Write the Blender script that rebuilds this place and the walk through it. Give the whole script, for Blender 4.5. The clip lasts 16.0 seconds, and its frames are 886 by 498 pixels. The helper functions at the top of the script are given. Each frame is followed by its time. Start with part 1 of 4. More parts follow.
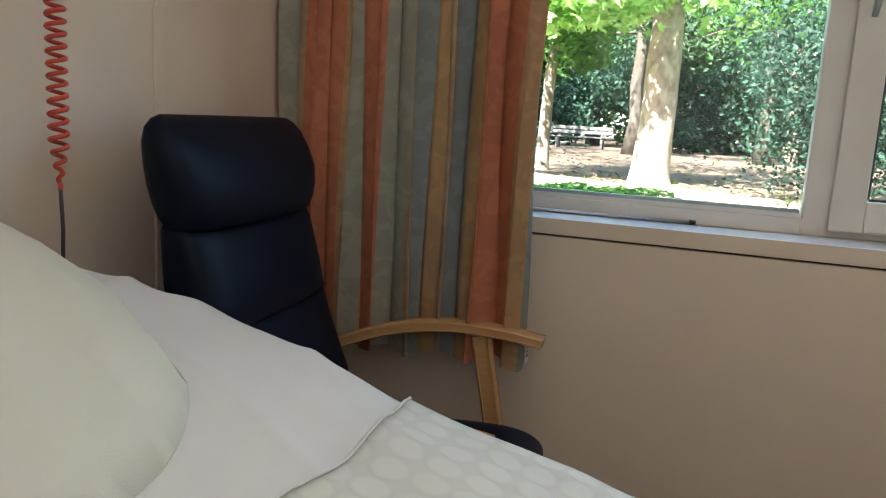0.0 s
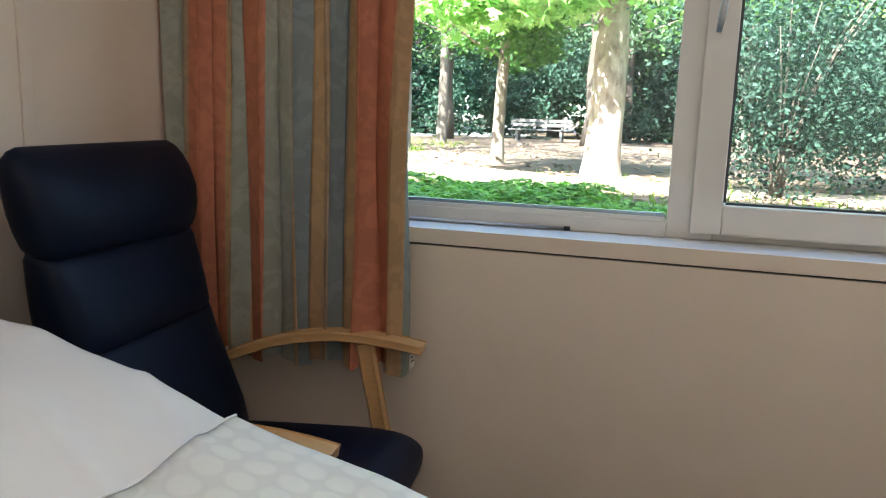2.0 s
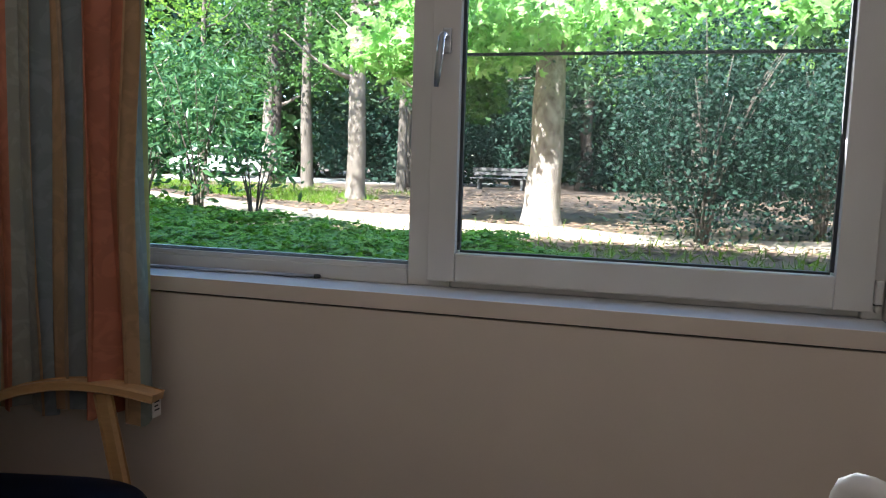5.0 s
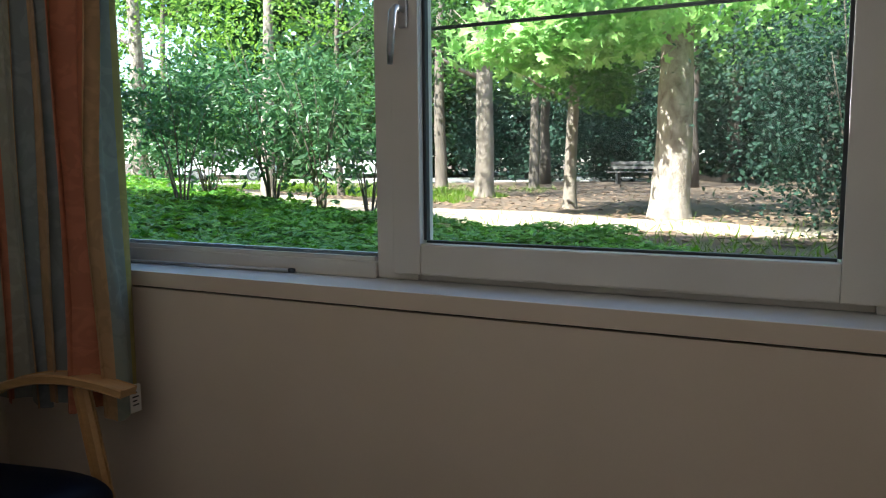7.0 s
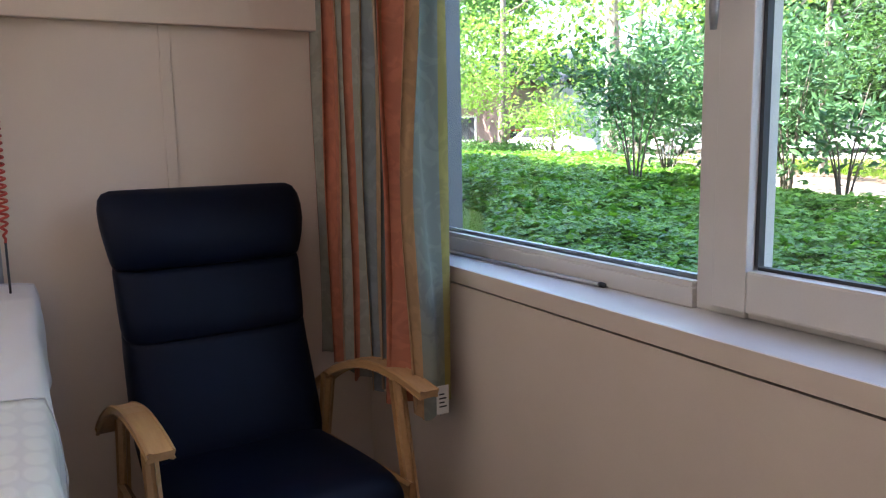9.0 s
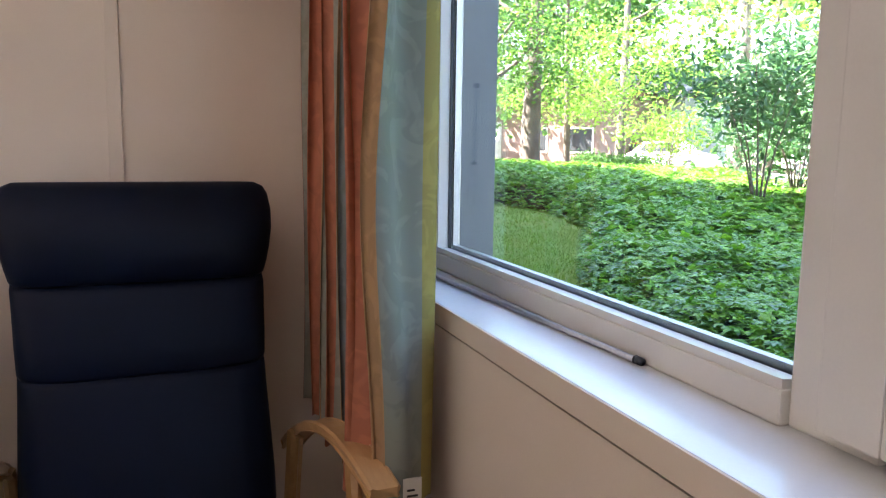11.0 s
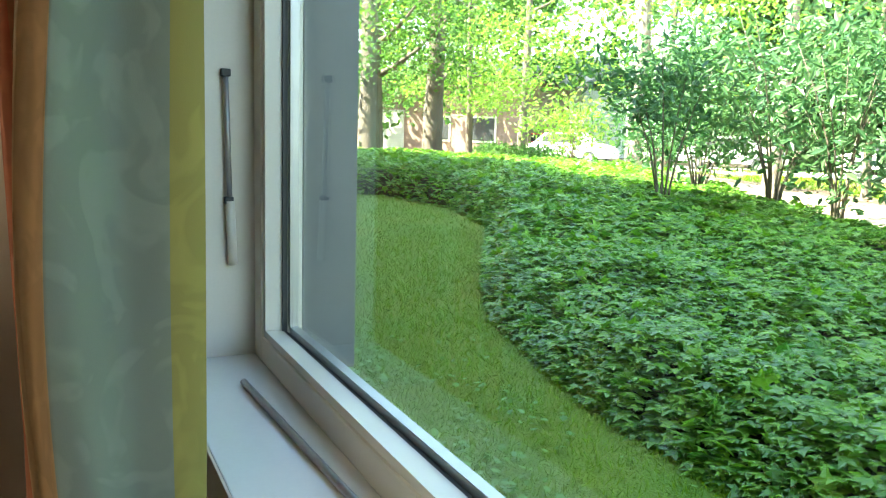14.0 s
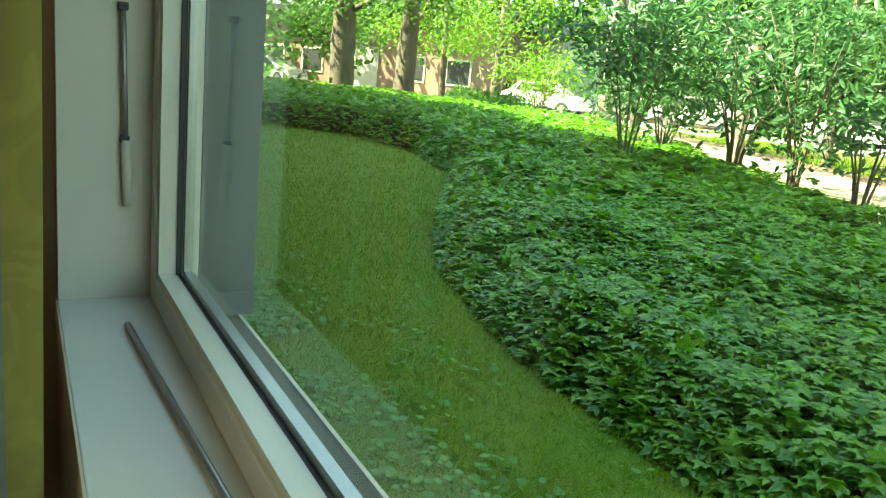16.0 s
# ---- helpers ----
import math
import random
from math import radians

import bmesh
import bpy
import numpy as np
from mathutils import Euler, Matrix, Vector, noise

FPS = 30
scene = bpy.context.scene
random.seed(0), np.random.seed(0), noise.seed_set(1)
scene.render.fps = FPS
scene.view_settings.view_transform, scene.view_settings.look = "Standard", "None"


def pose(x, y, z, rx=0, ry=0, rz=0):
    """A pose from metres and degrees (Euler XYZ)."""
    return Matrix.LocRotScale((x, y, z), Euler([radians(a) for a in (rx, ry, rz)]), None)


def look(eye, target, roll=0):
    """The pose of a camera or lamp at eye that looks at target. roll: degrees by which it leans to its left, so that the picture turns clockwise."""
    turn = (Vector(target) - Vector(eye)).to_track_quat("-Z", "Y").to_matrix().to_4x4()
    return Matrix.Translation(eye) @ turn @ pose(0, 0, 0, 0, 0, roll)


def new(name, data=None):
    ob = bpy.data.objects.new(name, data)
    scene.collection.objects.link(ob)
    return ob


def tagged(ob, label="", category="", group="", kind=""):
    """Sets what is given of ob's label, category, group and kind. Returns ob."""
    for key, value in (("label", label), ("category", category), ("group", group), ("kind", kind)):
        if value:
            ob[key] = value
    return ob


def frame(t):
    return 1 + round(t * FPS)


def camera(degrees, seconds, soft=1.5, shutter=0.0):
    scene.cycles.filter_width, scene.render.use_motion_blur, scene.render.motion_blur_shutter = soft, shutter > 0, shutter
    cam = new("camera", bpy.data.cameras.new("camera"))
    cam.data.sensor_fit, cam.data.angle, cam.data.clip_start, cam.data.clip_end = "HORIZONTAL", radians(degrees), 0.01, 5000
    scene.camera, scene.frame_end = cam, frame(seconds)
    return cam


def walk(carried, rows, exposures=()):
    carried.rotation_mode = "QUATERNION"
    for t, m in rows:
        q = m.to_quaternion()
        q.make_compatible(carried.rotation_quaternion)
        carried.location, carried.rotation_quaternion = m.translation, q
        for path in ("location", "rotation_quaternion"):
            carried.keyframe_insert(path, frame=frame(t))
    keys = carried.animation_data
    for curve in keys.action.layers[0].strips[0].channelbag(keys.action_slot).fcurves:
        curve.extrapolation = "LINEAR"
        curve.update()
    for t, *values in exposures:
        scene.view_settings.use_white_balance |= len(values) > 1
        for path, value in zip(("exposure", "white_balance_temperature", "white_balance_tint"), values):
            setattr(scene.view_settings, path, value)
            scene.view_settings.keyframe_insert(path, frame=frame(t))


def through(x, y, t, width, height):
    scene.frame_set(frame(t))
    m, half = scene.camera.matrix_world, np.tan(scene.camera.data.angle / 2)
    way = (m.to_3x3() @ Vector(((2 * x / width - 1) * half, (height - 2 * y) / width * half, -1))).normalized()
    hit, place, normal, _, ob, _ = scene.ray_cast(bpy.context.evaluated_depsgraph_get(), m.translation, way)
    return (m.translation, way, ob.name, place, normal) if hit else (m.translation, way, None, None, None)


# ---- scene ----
cam = camera(60.3, 16.0, 1.15)

PATH = [
    (0, (1.179, -1.944, 1.171), (0.52, -0.087, 0.829), 3.2),
    (0.5, (1.212, -1.93, 1.179), (0.645, -0.039, 0.857), 3.5),
    (1, (1.271, -1.964, 1.218), (0.629, -0.092, 0.928), 3.0),
    (1.5, (1.371, -1.981, 1.243), (0.784, -0.102, 0.894), 3.4),
    (2, (1.416, -1.939, 1.236), (0.832, -0.059, 0.884), 1.8),
    (2.5, (1.45, -1.831, 1.238), (1.042, 0.109, 0.973), 2.7),
    (3, (1.513, -1.745, 1.234), (1.231, 0.219, 0.983), 1.6),
    (3.5, (1.654, -1.83, 1.252), (1.307, 0.131, 1.062), 1.7),
    (6, (2.268, -1.720, 1.260), (1.684, 0.176, 1.010), 1.6),
    (6.5, (2.375, -1.641, 1.229), (1.773, 0.250, 0.978), 1.4),
    (7, (2.402, -1.488, 1.226), (1.503, 0.283, 0.993), -0.5),
    (7.5, (2.54, -1.45, 1.272), (1.195, -0.003, 0.961), -0.8),
    (8, (2.518, -1.343, 1.255), (1.069, -0.011, 0.897), 0.2),
    (8.5, (2.456, -1.137, 1.254), (0.837, 0.012, 1.01), -2.9),
    (9, (2.451, -0.984, 1.268), (0.705, -0.051, 0.983), -1.1),
    (9.5, (2.396, -0.824, 1.248), (0.677, 0.163, 0.982), 0.1),
    (10, (2.27, -0.668, 1.215), (0.5, 0.228, 0.969), 1.2),
    (12.5, (1.752, -0.33, 1.275), (-0.177, 0.057, 0.915), 0.2),
    (13, (1.661, -0.252, 1.285), (-0.266, 0.101, 0.882), 2.4),
    (13.5, (1.511, -0.206, 1.288), (-0.343, 0.467, 0.962), 3.1),
    (14, (1.414, -0.148, 1.302), (-0.352, 0.746, 1.014), 1.8),
    (14.5, (1.434, -0.085, 1.319), (-0.269, 0.917, 1.007), 2.8),
    (15, (1.45, -0.057, 1.33), (-0.212, 0.993, 0.965), 4.5),
    (15.5, (1.449, -0.05, 1.338), (-0.24, 0.936, 0.92), 5.8),
    (16, (1.461, -0.047, 1.33), (-0.238, 0.918, 0.902), 5.7),
]
EXPOSURES = [(0, 3.5, 6350, 16), (1, 3.6, 6230, 17), (2, 3.65, 6150, 16), (3.5, 3.35, 5750, 23), (6, 2.18, 6000, 16), (7, 2.18, 6100, 14), (8, 2.91, 6050, 28), (10, 3.51, 6300, 29), (12.5, 4.09, 6650, 23), (13.5, 3.88, 7050, 12), (14.5, 3.25, 7650, -4), (16, 2.9, 9000, -15)]
walk(cam, [(t, look(eye, target, roll)) for t, eye, target, roll in PATH], EXPOSURES)

# ---- light ----
world = bpy.data.worlds.new("world")
scene.world = world
world.use_nodes = True
wn = world.node_tree.nodes
sky = wn.new("ShaderNodeTexSky")
sky.sky_type, sky.sun_disc = "NISHITA", False
SUN_EL, SUN_AZ = 50.0, 200.0          # degrees; azimuth clockwise from +y
sky.sun_elevation, sky.sun_rotation = radians(SUN_EL), radians(SUN_AZ)
world.node_tree.links.new(sky.outputs[0], wn["Background"].inputs[0])
wn["Background"].inputs[1].default_value = 0.15
sun = new("sun", bpy.data.lights.new("sun", "SUN"))
sun.data.energy, sun.data.angle, sun.data.color = 5.0, radians(0.5), (1, 0.95, 0.86)
sd = Vector((math.sin(radians(SUN_AZ)) * math.cos(radians(SUN_EL)), math.cos(radians(SUN_AZ)) * math.cos(radians(SUN_EL)), math.sin(radians(SUN_EL))))
sun.matrix_world = look(sd * 60, (0, 0, 0))
skylight = new("window_skylight", bpy.data.lights.new("window_skylight", "AREA"))
skylight.data.shape, skylight.data.size, skylight.data.size_y = "RECTANGLE", 1.5, 1.2
skylight.data.spread = radians(98)
skylight.data.energy, skylight.data.color = 4.2, (1.0, 0.97, 0.92)
skylight.matrix_world = look((1.72, 0.122, 1.57), (1.88, -1.0, 1.92))


# ---- materials ----
def nodes_of(name):
    m = bpy.data.materials.new(name)
    m.use_nodes = True
    nt = m.node_tree
    return m, nt, nt.nodes["Principled BSDF"]


def mat(name, a, b=None, rough=0.6, scale=20.0, fine=200.0, bump=0.1, metal=0.0, stretch=(1, 1, 1), vary=0.0, spec=0.5, depth=0.002):
    """A surface that shifts between two colours at a coarse and a fine scale, with a fine relief."""
    m, nt, p = nodes_of(name)
    b = b or tuple(c * 0.85 for c in a)
    co = nt.nodes.new("ShaderNodeTexCoord")
    mp = nt.nodes.new("ShaderNodeMapping")
    mp.inputs["Scale"].default_value = stretch
    nt.links.new(co.outputs["Object"], mp.inputs[0])
    n1 = nt.nodes.new("ShaderNodeTexNoise")
    n1.inputs["Scale"].default_value, n1.inputs["Detail"].default_value = scale, 4
    n2 = nt.nodes.new("ShaderNodeTexNoise")
    n2.inputs["Scale"].default_value, n2.inputs["Detail"].default_value = fine, 3
    add = nt.nodes.new("ShaderNodeMath")
    add.operation, add.inputs[2].default_value = "MULTIPLY_ADD", 0.0
    add.inputs[1].default_value = 0.35
    nt.links.new(mp.outputs[0], n1.inputs["Vector"])
    nt.links.new(mp.outputs[0], n2.inputs["Vector"])
    nt.links.new(n2.outputs[0], add.inputs[0])
    nt.links.new(n1.outputs[0], add.inputs[2])
    ramp = nt.nodes.new("ShaderNodeMapRange")
    ramp.inputs[1].default_value, ramp.inputs[2].default_value = 0.45, 0.95
    nt.links.new(add.outputs[0], ramp.inputs[0])
    mix = nt.nodes.new("ShaderNodeMix")
    mix.data_type = "RGBA"
    mix.inputs[6].default_value, mix.inputs[7].default_value = (*a, 1), (*b, 1)
    nt.links.new(ramp.outputs[0], mix.inputs[0])
    out = mix.outputs[2]
    if vary:
        info, geo = nt.nodes.new("ShaderNodeObjectInfo"), nt.nodes.new("ShaderNodeNewGeometry")
        s = nt.nodes.new("ShaderNodeMath")
        s.operation = "ADD"
        nt.links.new(info.outputs["Random"], s.inputs[0])
        nt.links.new(geo.outputs["Random Per Island"], s.inputs[1])
        f = nt.nodes.new("ShaderNodeMath")
        f.operation = "FRACT"
        nt.links.new(s.outputs[0], f.inputs[0])
        r = nt.nodes.new("ShaderNodeMapRange")
        r.inputs[3].default_value, r.inputs[4].default_value = 1 - vary, 1 + vary
        nt.links.new(f.outputs[0], r.inputs[0])
        hsv = nt.nodes.new("ShaderNodeHueSaturation")
        nt.links.new(r.outputs[0], hsv.inputs["Value"])
        nt.links.new(out, hsv.inputs["Color"])
        out = hsv.outputs[0]
    nt.links.new(out, p.inputs["Base Color"])
    p.inputs["Roughness"].default_value, p.inputs["Metallic"].default_value = rough, metal
    p.inputs["Specular IOR Level"].default_value = spec
    if bump:
        bp = nt.nodes.new("ShaderNodeBump")
        bp.inputs["Strength"].default_value, bp.inputs["Distance"].default_value = bump, depth
        nt.links.new(n2.outputs[0], bp.inputs["Height"])
        nt.links.new(bp.outputs[0], p.inputs["Normal"])
    return m


def leaf_mat(name, a, b, rough=0.45, through=0.35):
    """Leaves that differ one from another and let some light through."""
    m, nt, p = nodes_of(name)
    geo = nt.nodes.new("ShaderNodeNewGeometry")
    mix = nt.nodes.new("ShaderNodeMix")
    mix.data_type = "RGBA"
    mix.inputs[6].default_value, mix.inputs[7].default_value = (*a, 1), (*b, 1)
    nt.links.new(geo.outputs["Random Per Island"], mix.inputs[0])
    nt.links.new(mix.outputs[2], p.inputs["Base Color"])
    p.inputs["Roughness"].default_value, p.inputs["Specular IOR Level"].default_value = rough, 0.4
    tr = nt.nodes.new("ShaderNodeBsdfTranslucent")
    br = nt.nodes.new("ShaderNodeHueSaturation")
    br.inputs["Value"].default_value, br.inputs["Saturation"].default_value, br.inputs["Hue"].default_value = 1.5, 1.1, 0.495
    nt.links.new(mix.outputs[2], br.inputs["Color"])
    nt.links.new(br.outputs[0], tr.inputs[0])
    ms = nt.nodes.new("ShaderNodeMixShader")
    ms.inputs[0].default_value = through
    nt.links.new(p.outputs[0], ms.inputs[1])
    nt.links.new(tr.outputs[0], ms.inputs[2])
    nt.links.new(ms.outputs[0], nt.nodes["Material Output"].inputs[0])
    return m


def glass_mat(name, tint=(0.93, 0.97, 0.95)):
    m, nt, p = nodes_of(name)
    t, g, f, x, pw, sc = (nt.nodes.new("ShaderNode" + k) for k in ("BsdfTransparent", "BsdfGlossy", "LayerWeight", "MixShader", "Math", "Math"))
    t.inputs[0].default_value = (*tint, 1)
    g.inputs["Roughness"].default_value = 0.0
    f.inputs[0].default_value = 0.5
    pw.operation, pw.inputs[1].default_value = "POWER", 3.0
    sc.operation, sc.inputs[1].default_value, sc.inputs[2].default_value = "MULTIPLY_ADD", 0.40, 0.03
    nt.links.new(f.outputs["Facing"], pw.inputs[0])
    nt.links.new(pw.outputs[0], sc.inputs[0])
    nt.links.new(sc.outputs[0], x.inputs[0])
    nt.links.new(t.outputs[0], x.inputs[1])
    nt.links.new(g.outputs[0], x.inputs[2])
    nt.links.new(x.outputs[0], nt.nodes["Material Output"].inputs[0])
    return m


WALL = mat("wall_panel", (0.71, 0.585, 0.455), (0.655, 0.535, 0.41), 0.55, 3, 350, 0.06)
PLASTIC = mat("window_frame_paint", (0.67, 0.625, 0.55), (0.61, 0.57, 0.50), 0.35, 6, 250, 0.03)
SILLM = mat("sill_laminate", (0.68, 0.68, 0.645), (0.62, 0.62, 0.59), 0.22, 5, 160, 0.04)
CEIL = mat("ceiling_paint", (0.80, 0.79, 0.76), None, 0.8, 3, 120, 0.1)
FLOORM = mat("floor_vinyl", (0.20, 0.135, 0.095), (0.15, 0.10, 0.07), 0.4, 4, 90, 0.05)
DARK = mat("dark_gap", (0.03, 0.027, 0.024), None, 0.8, 10, 100, 0)
GASKET = mat("rubber_gasket", (0.035, 0.04, 0.042), None, 0.5, 30, 300, 0.05)
ALU = mat("brushed_metal", (0.45, 0.45, 0.44), (0.36, 0.36, 0.36), 0.42, 60, 500, 0.05, 1.0)
GLASS = glass_mat("window_glass")
NAVY = mat("navy_leatherette", (0.0029, 0.0060, 0.0165), (0.0020, 0.0042, 0.0115), 0.46, 8, 700, 0.25, spec=0.14, depth=0.0006)
BEECH = mat("beech_wood", (0.56, 0.33, 0.14), (0.47, 0.26, 0.10), 0.38, 9, 60, 0.05, stretch=(1.2, 9, 9))
SHEET = mat("cotton_sheet", (0.74, 0.71, 0.69), (0.68, 0.65, 0.63), 0.9, 4, 500, 0.15)
PILLOW = mat("pale_green_cotton", (0.68, 0.66, 0.575), (0.63, 0.61, 0.53), 0.9, 5, 500, 0.15)
BARK = mat("bark", (0.20, 0.165, 0.13), (0.10, 0.08, 0.065), 0.9, 6, 40, 0.8, stretch=(1, 1, 0.35), depth=0.03)
# bark darkened in place of the shade a closed canopy would cast
BARK_SPRUCE_SHADED = mat("shaded_spruce_bark", (0.10, 0.08, 0.062), (0.055, 0.044, 0.036), 0.9, 6, 40, 0.8, stretch=(1, 1, 0.35), depth=0.03)
BARK_MID = mat("grey_brown_bark", (0.29, 0.245, 0.20), (0.12, 0.095, 0.075), 0.9, 5, 26, 0.8, stretch=(1, 1, 0.5), depth=0.02)
# pale and dark patches paint sun dapples onto the trunk
BARK_DAPPLED = mat("sun_dappled_bark", (0.46, 0.40, 0.34), (0.13, 0.10, 0.08), 0.9, 9, 30, 0.8, stretch=(1, 1, 0.6), depth=0.02)
LEAF = leaf_mat("tree_leaf", (0.035, 0.10, 0.025), (0.09, 0.20, 0.045), 0.55, 0.45)
LEAF_LIGHT = leaf_mat("chestnut_leaf", (0.12, 0.25, 0.04), (0.21, 0.36, 0.075), rough=0.5, through=0.5)
# leaf colour raised above the other trees' to look fully sunlit
LEAF_SUNLIT = leaf_mat("sun_bright_leaf", (0.17, 0.36, 0.10), (0.36, 0.56, 0.21), 0.4, 0.38)
# darkened green: shade over shrubs and hedge is put into the colour
LEAF_SHADED = leaf_mat("shaded_shrub_leaf", (0.010, 0.036, 0.024), (0.022, 0.066, 0.038), 0.72, 0.25)
IVY = leaf_mat("ivy_leaf", (0.052, 0.175, 0.028), (0.21, 0.42, 0.055), 0.30, 0.3)
LAUREL = leaf_mat("laurel_leaf", (0.032, 0.098, 0.042), (0.098, 0.21, 0.08), 0.35, 0.35)
SPRUCE = leaf_mat("spruce_needles", (0.016, 0.042, 0.020), (0.045, 0.10, 0.035), 0.6, 0.25)
JAMB = mat("grey_outer_lining", (0.115, 0.125, 0.13), (0.095, 0.105, 0.11), 0.5, 4, 120, 0.05)
# darker copy of the tree leaf, with the wood's shade in its colour
WOODS_SHADED = leaf_mat("shaded_woodland_leaf", (0.014, 0.045, 0.014), (0.05, 0.12, 0.03), 0.55, 0.4)
GRASSM = leaf_mat("grass_blade", (0.09, 0.195, 0.011), (0.17, 0.30, 0.018), 0.5, 0.3)
SOIL = mat("lawn_ground", (0.07, 0.054, 0.035), (0.165, 0.112, 0.078), 0.95, 0.8, 25, 0.6, depth=0.03)


# ---- building helpers ----
def mesh_of(name, bm, material, smooth=False):
    me = bpy.data.meshes.new(name)
    bm.to_mesh(me)
    bm.free()
    for m in (material if isinstance(material, (list, tuple)) else [material]):
        me.materials.append(m)
    if smooth:
        for p in me.polygons:
            p.use_smooth = True
    return me


def part(name, bm, material, parent=None, label="", smooth=False):
    ob = new(name, mesh_of(name, bm, material, smooth))
    if parent:
        ob.parent = parent
    if label:
        tagged(ob, label)
    return ob


def thing(name, label, category, group="", kind="", at=(0, 0, 0), rz=0):
    ob = new(name)
    ob.empty_display_size = 0.1
    ob.matrix_world = pose(*at, 0, 0, rz)
    return tagged(ob, label, category, group, kind)


def box(x0, x1, y0, y1, z0, z1, bevel=0.0, seg=2, bm=None):
    bm = bm or bmesh.new()
    r = bmesh.ops.create_cube(bm, size=1)
    vs = r["verts"]
    bmesh.ops.scale(bm, vec=(x1 - x0, y1 - y0, z1 - z0), verts=vs)
    bmesh.ops.translate(bm, vec=((x0 + x1) / 2, (y0 + y1) / 2, (z0 + z1) / 2), verts=vs)
    if bevel:
        es = {e for v in vs for e in v.link_edges}
        bmesh.ops.bevel(bm, geom=list(es), offset=bevel, segments=seg, affect="EDGES", profile=0.6)
    return bm


def tube(points, radii, sides=10, bm=None, cap=True):
    """A round tube along points with a radius at each."""
    bm = bm or bmesh.new()
    rings = []
    pts = [Vector(p) for p in points]
    if not hasattr(radii, "__len__"):
        radii = [radii] * len(pts)
    side = None
    for i, p in enumerate(pts):
        d = (pts[min(i + 1, len(pts) - 1)] - pts[max(i - 1, 0)]).normalized()
        if side is None:
            side = d.orthogonal().normalized()
        side = (side - d * side.dot(d)).normalized()
        up = d.cross(side)
        rings.append([bm.verts.new(p + (side * math.cos(a) + up * math.sin(a)) * radii[i]) for a in [2 * math.pi * k / sides for k in range(sides)]])
    for a, b in zip(rings, rings[1:]):
        for k in range(sides):
            bm.faces.new((a[k], a[(k + 1) % sides], b[(k + 1) % sides], b[k]))
    if cap:
        bm.faces.new(list(reversed(rings[0])))
        bm.faces.new(rings[-1])
    return bm


def loft(sections, bm=None, cap=True):
    """Skin over closed rings of equal length."""
    bm = bm or bmesh.new()
    rings = [[bm.verts.new(p) for p in s] for s in sections]
    n = len(rings[0])
    for a, b in zip(rings, rings[1:]):
        for k in range(n):
            bm.faces.new((a[k], a[(k + 1) % n], b[(k + 1) % n], b[k]))
    if cap:
        bm.faces.new(list(reversed(rings[0])))
        bm.faces.new(rings[-1])
    bmesh.ops.recalc_face_normals(bm, faces=bm.faces)
    return bm


# ---- room ----
WX, RX, BY, CZ = 0.052, 4.5, -3.1, 2.60      # left wall, right wall, back wall, ceiling
SILL, HEAD = 0.928, 2.20                      # window sill and head
RL, RR = 0.145, 2.536                        # reveal, sides of the opening


def setting(name, bm, material, label, category, smooth=False):
    return tagged(part(name, bm, material, None, label, smooth), label, category, kind="structure")


setting("floor", box(-0.2, RX + 0.1, BY - 0.1, 0.3, -0.1, 0), FLOORM, "dark brown vinyl floor of the room", "floor")
setting("ceiling", box(-0.2, RX + 0.1, BY - 0.1, 0.3, CZ, CZ + 0.1), CEIL, "plain white painted ceiling", "ceiling")
setting("wall_west", box(-0.15, WX, BY, 0.3, 0, CZ), WALL, "cream panelled wall behind the armchair", "wall")
# east and south walls are unseen, white and near to bounce light onto wall_north
setting("wall_east", box(RX, RX + 0.15, BY, 0.3, 0, CZ), CEIL, "unseen white wall added to bounce window light back", "wall")
setting("wall_south", box(-0.2, RX + 0.1, BY - 0.15, BY, 0, CZ), CEIL, "unseen white wall opposite the window, added to bounce its light back", "wall")
bm = box(WX, RX, 0.002, 0.3, 0, 0.880)
box(WX, RL - 0.02, 0.002, 0.3, 0.880, CZ, bm=bm)
box(RR + 0.05, RX, 0.002, 0.3, 0.880, CZ, bm=bm)
box(RL - 0.02, RR + 0.05, 0.002, 0.3, HEAD + 0.05, CZ, bm=bm)

setting("wall_north", bm, WALL, "cream panelled wall below and around the window", "wall")
setting("window_sill", box(RL - 0.02, RR, 0.0, 0.2, SILL - 0.035, SILL, 0.002), SILLM, "glossy white laminate window sill", "window sill")
setting("panel_groove", box(RL - 0.02, RR + 0.047, 0.012, 0.29, 0.8805, 0.8855), DARK, "dark open joint under the window casing", "joint")

# ---- window ----
FY = 0.140        # room face of the fixed frame


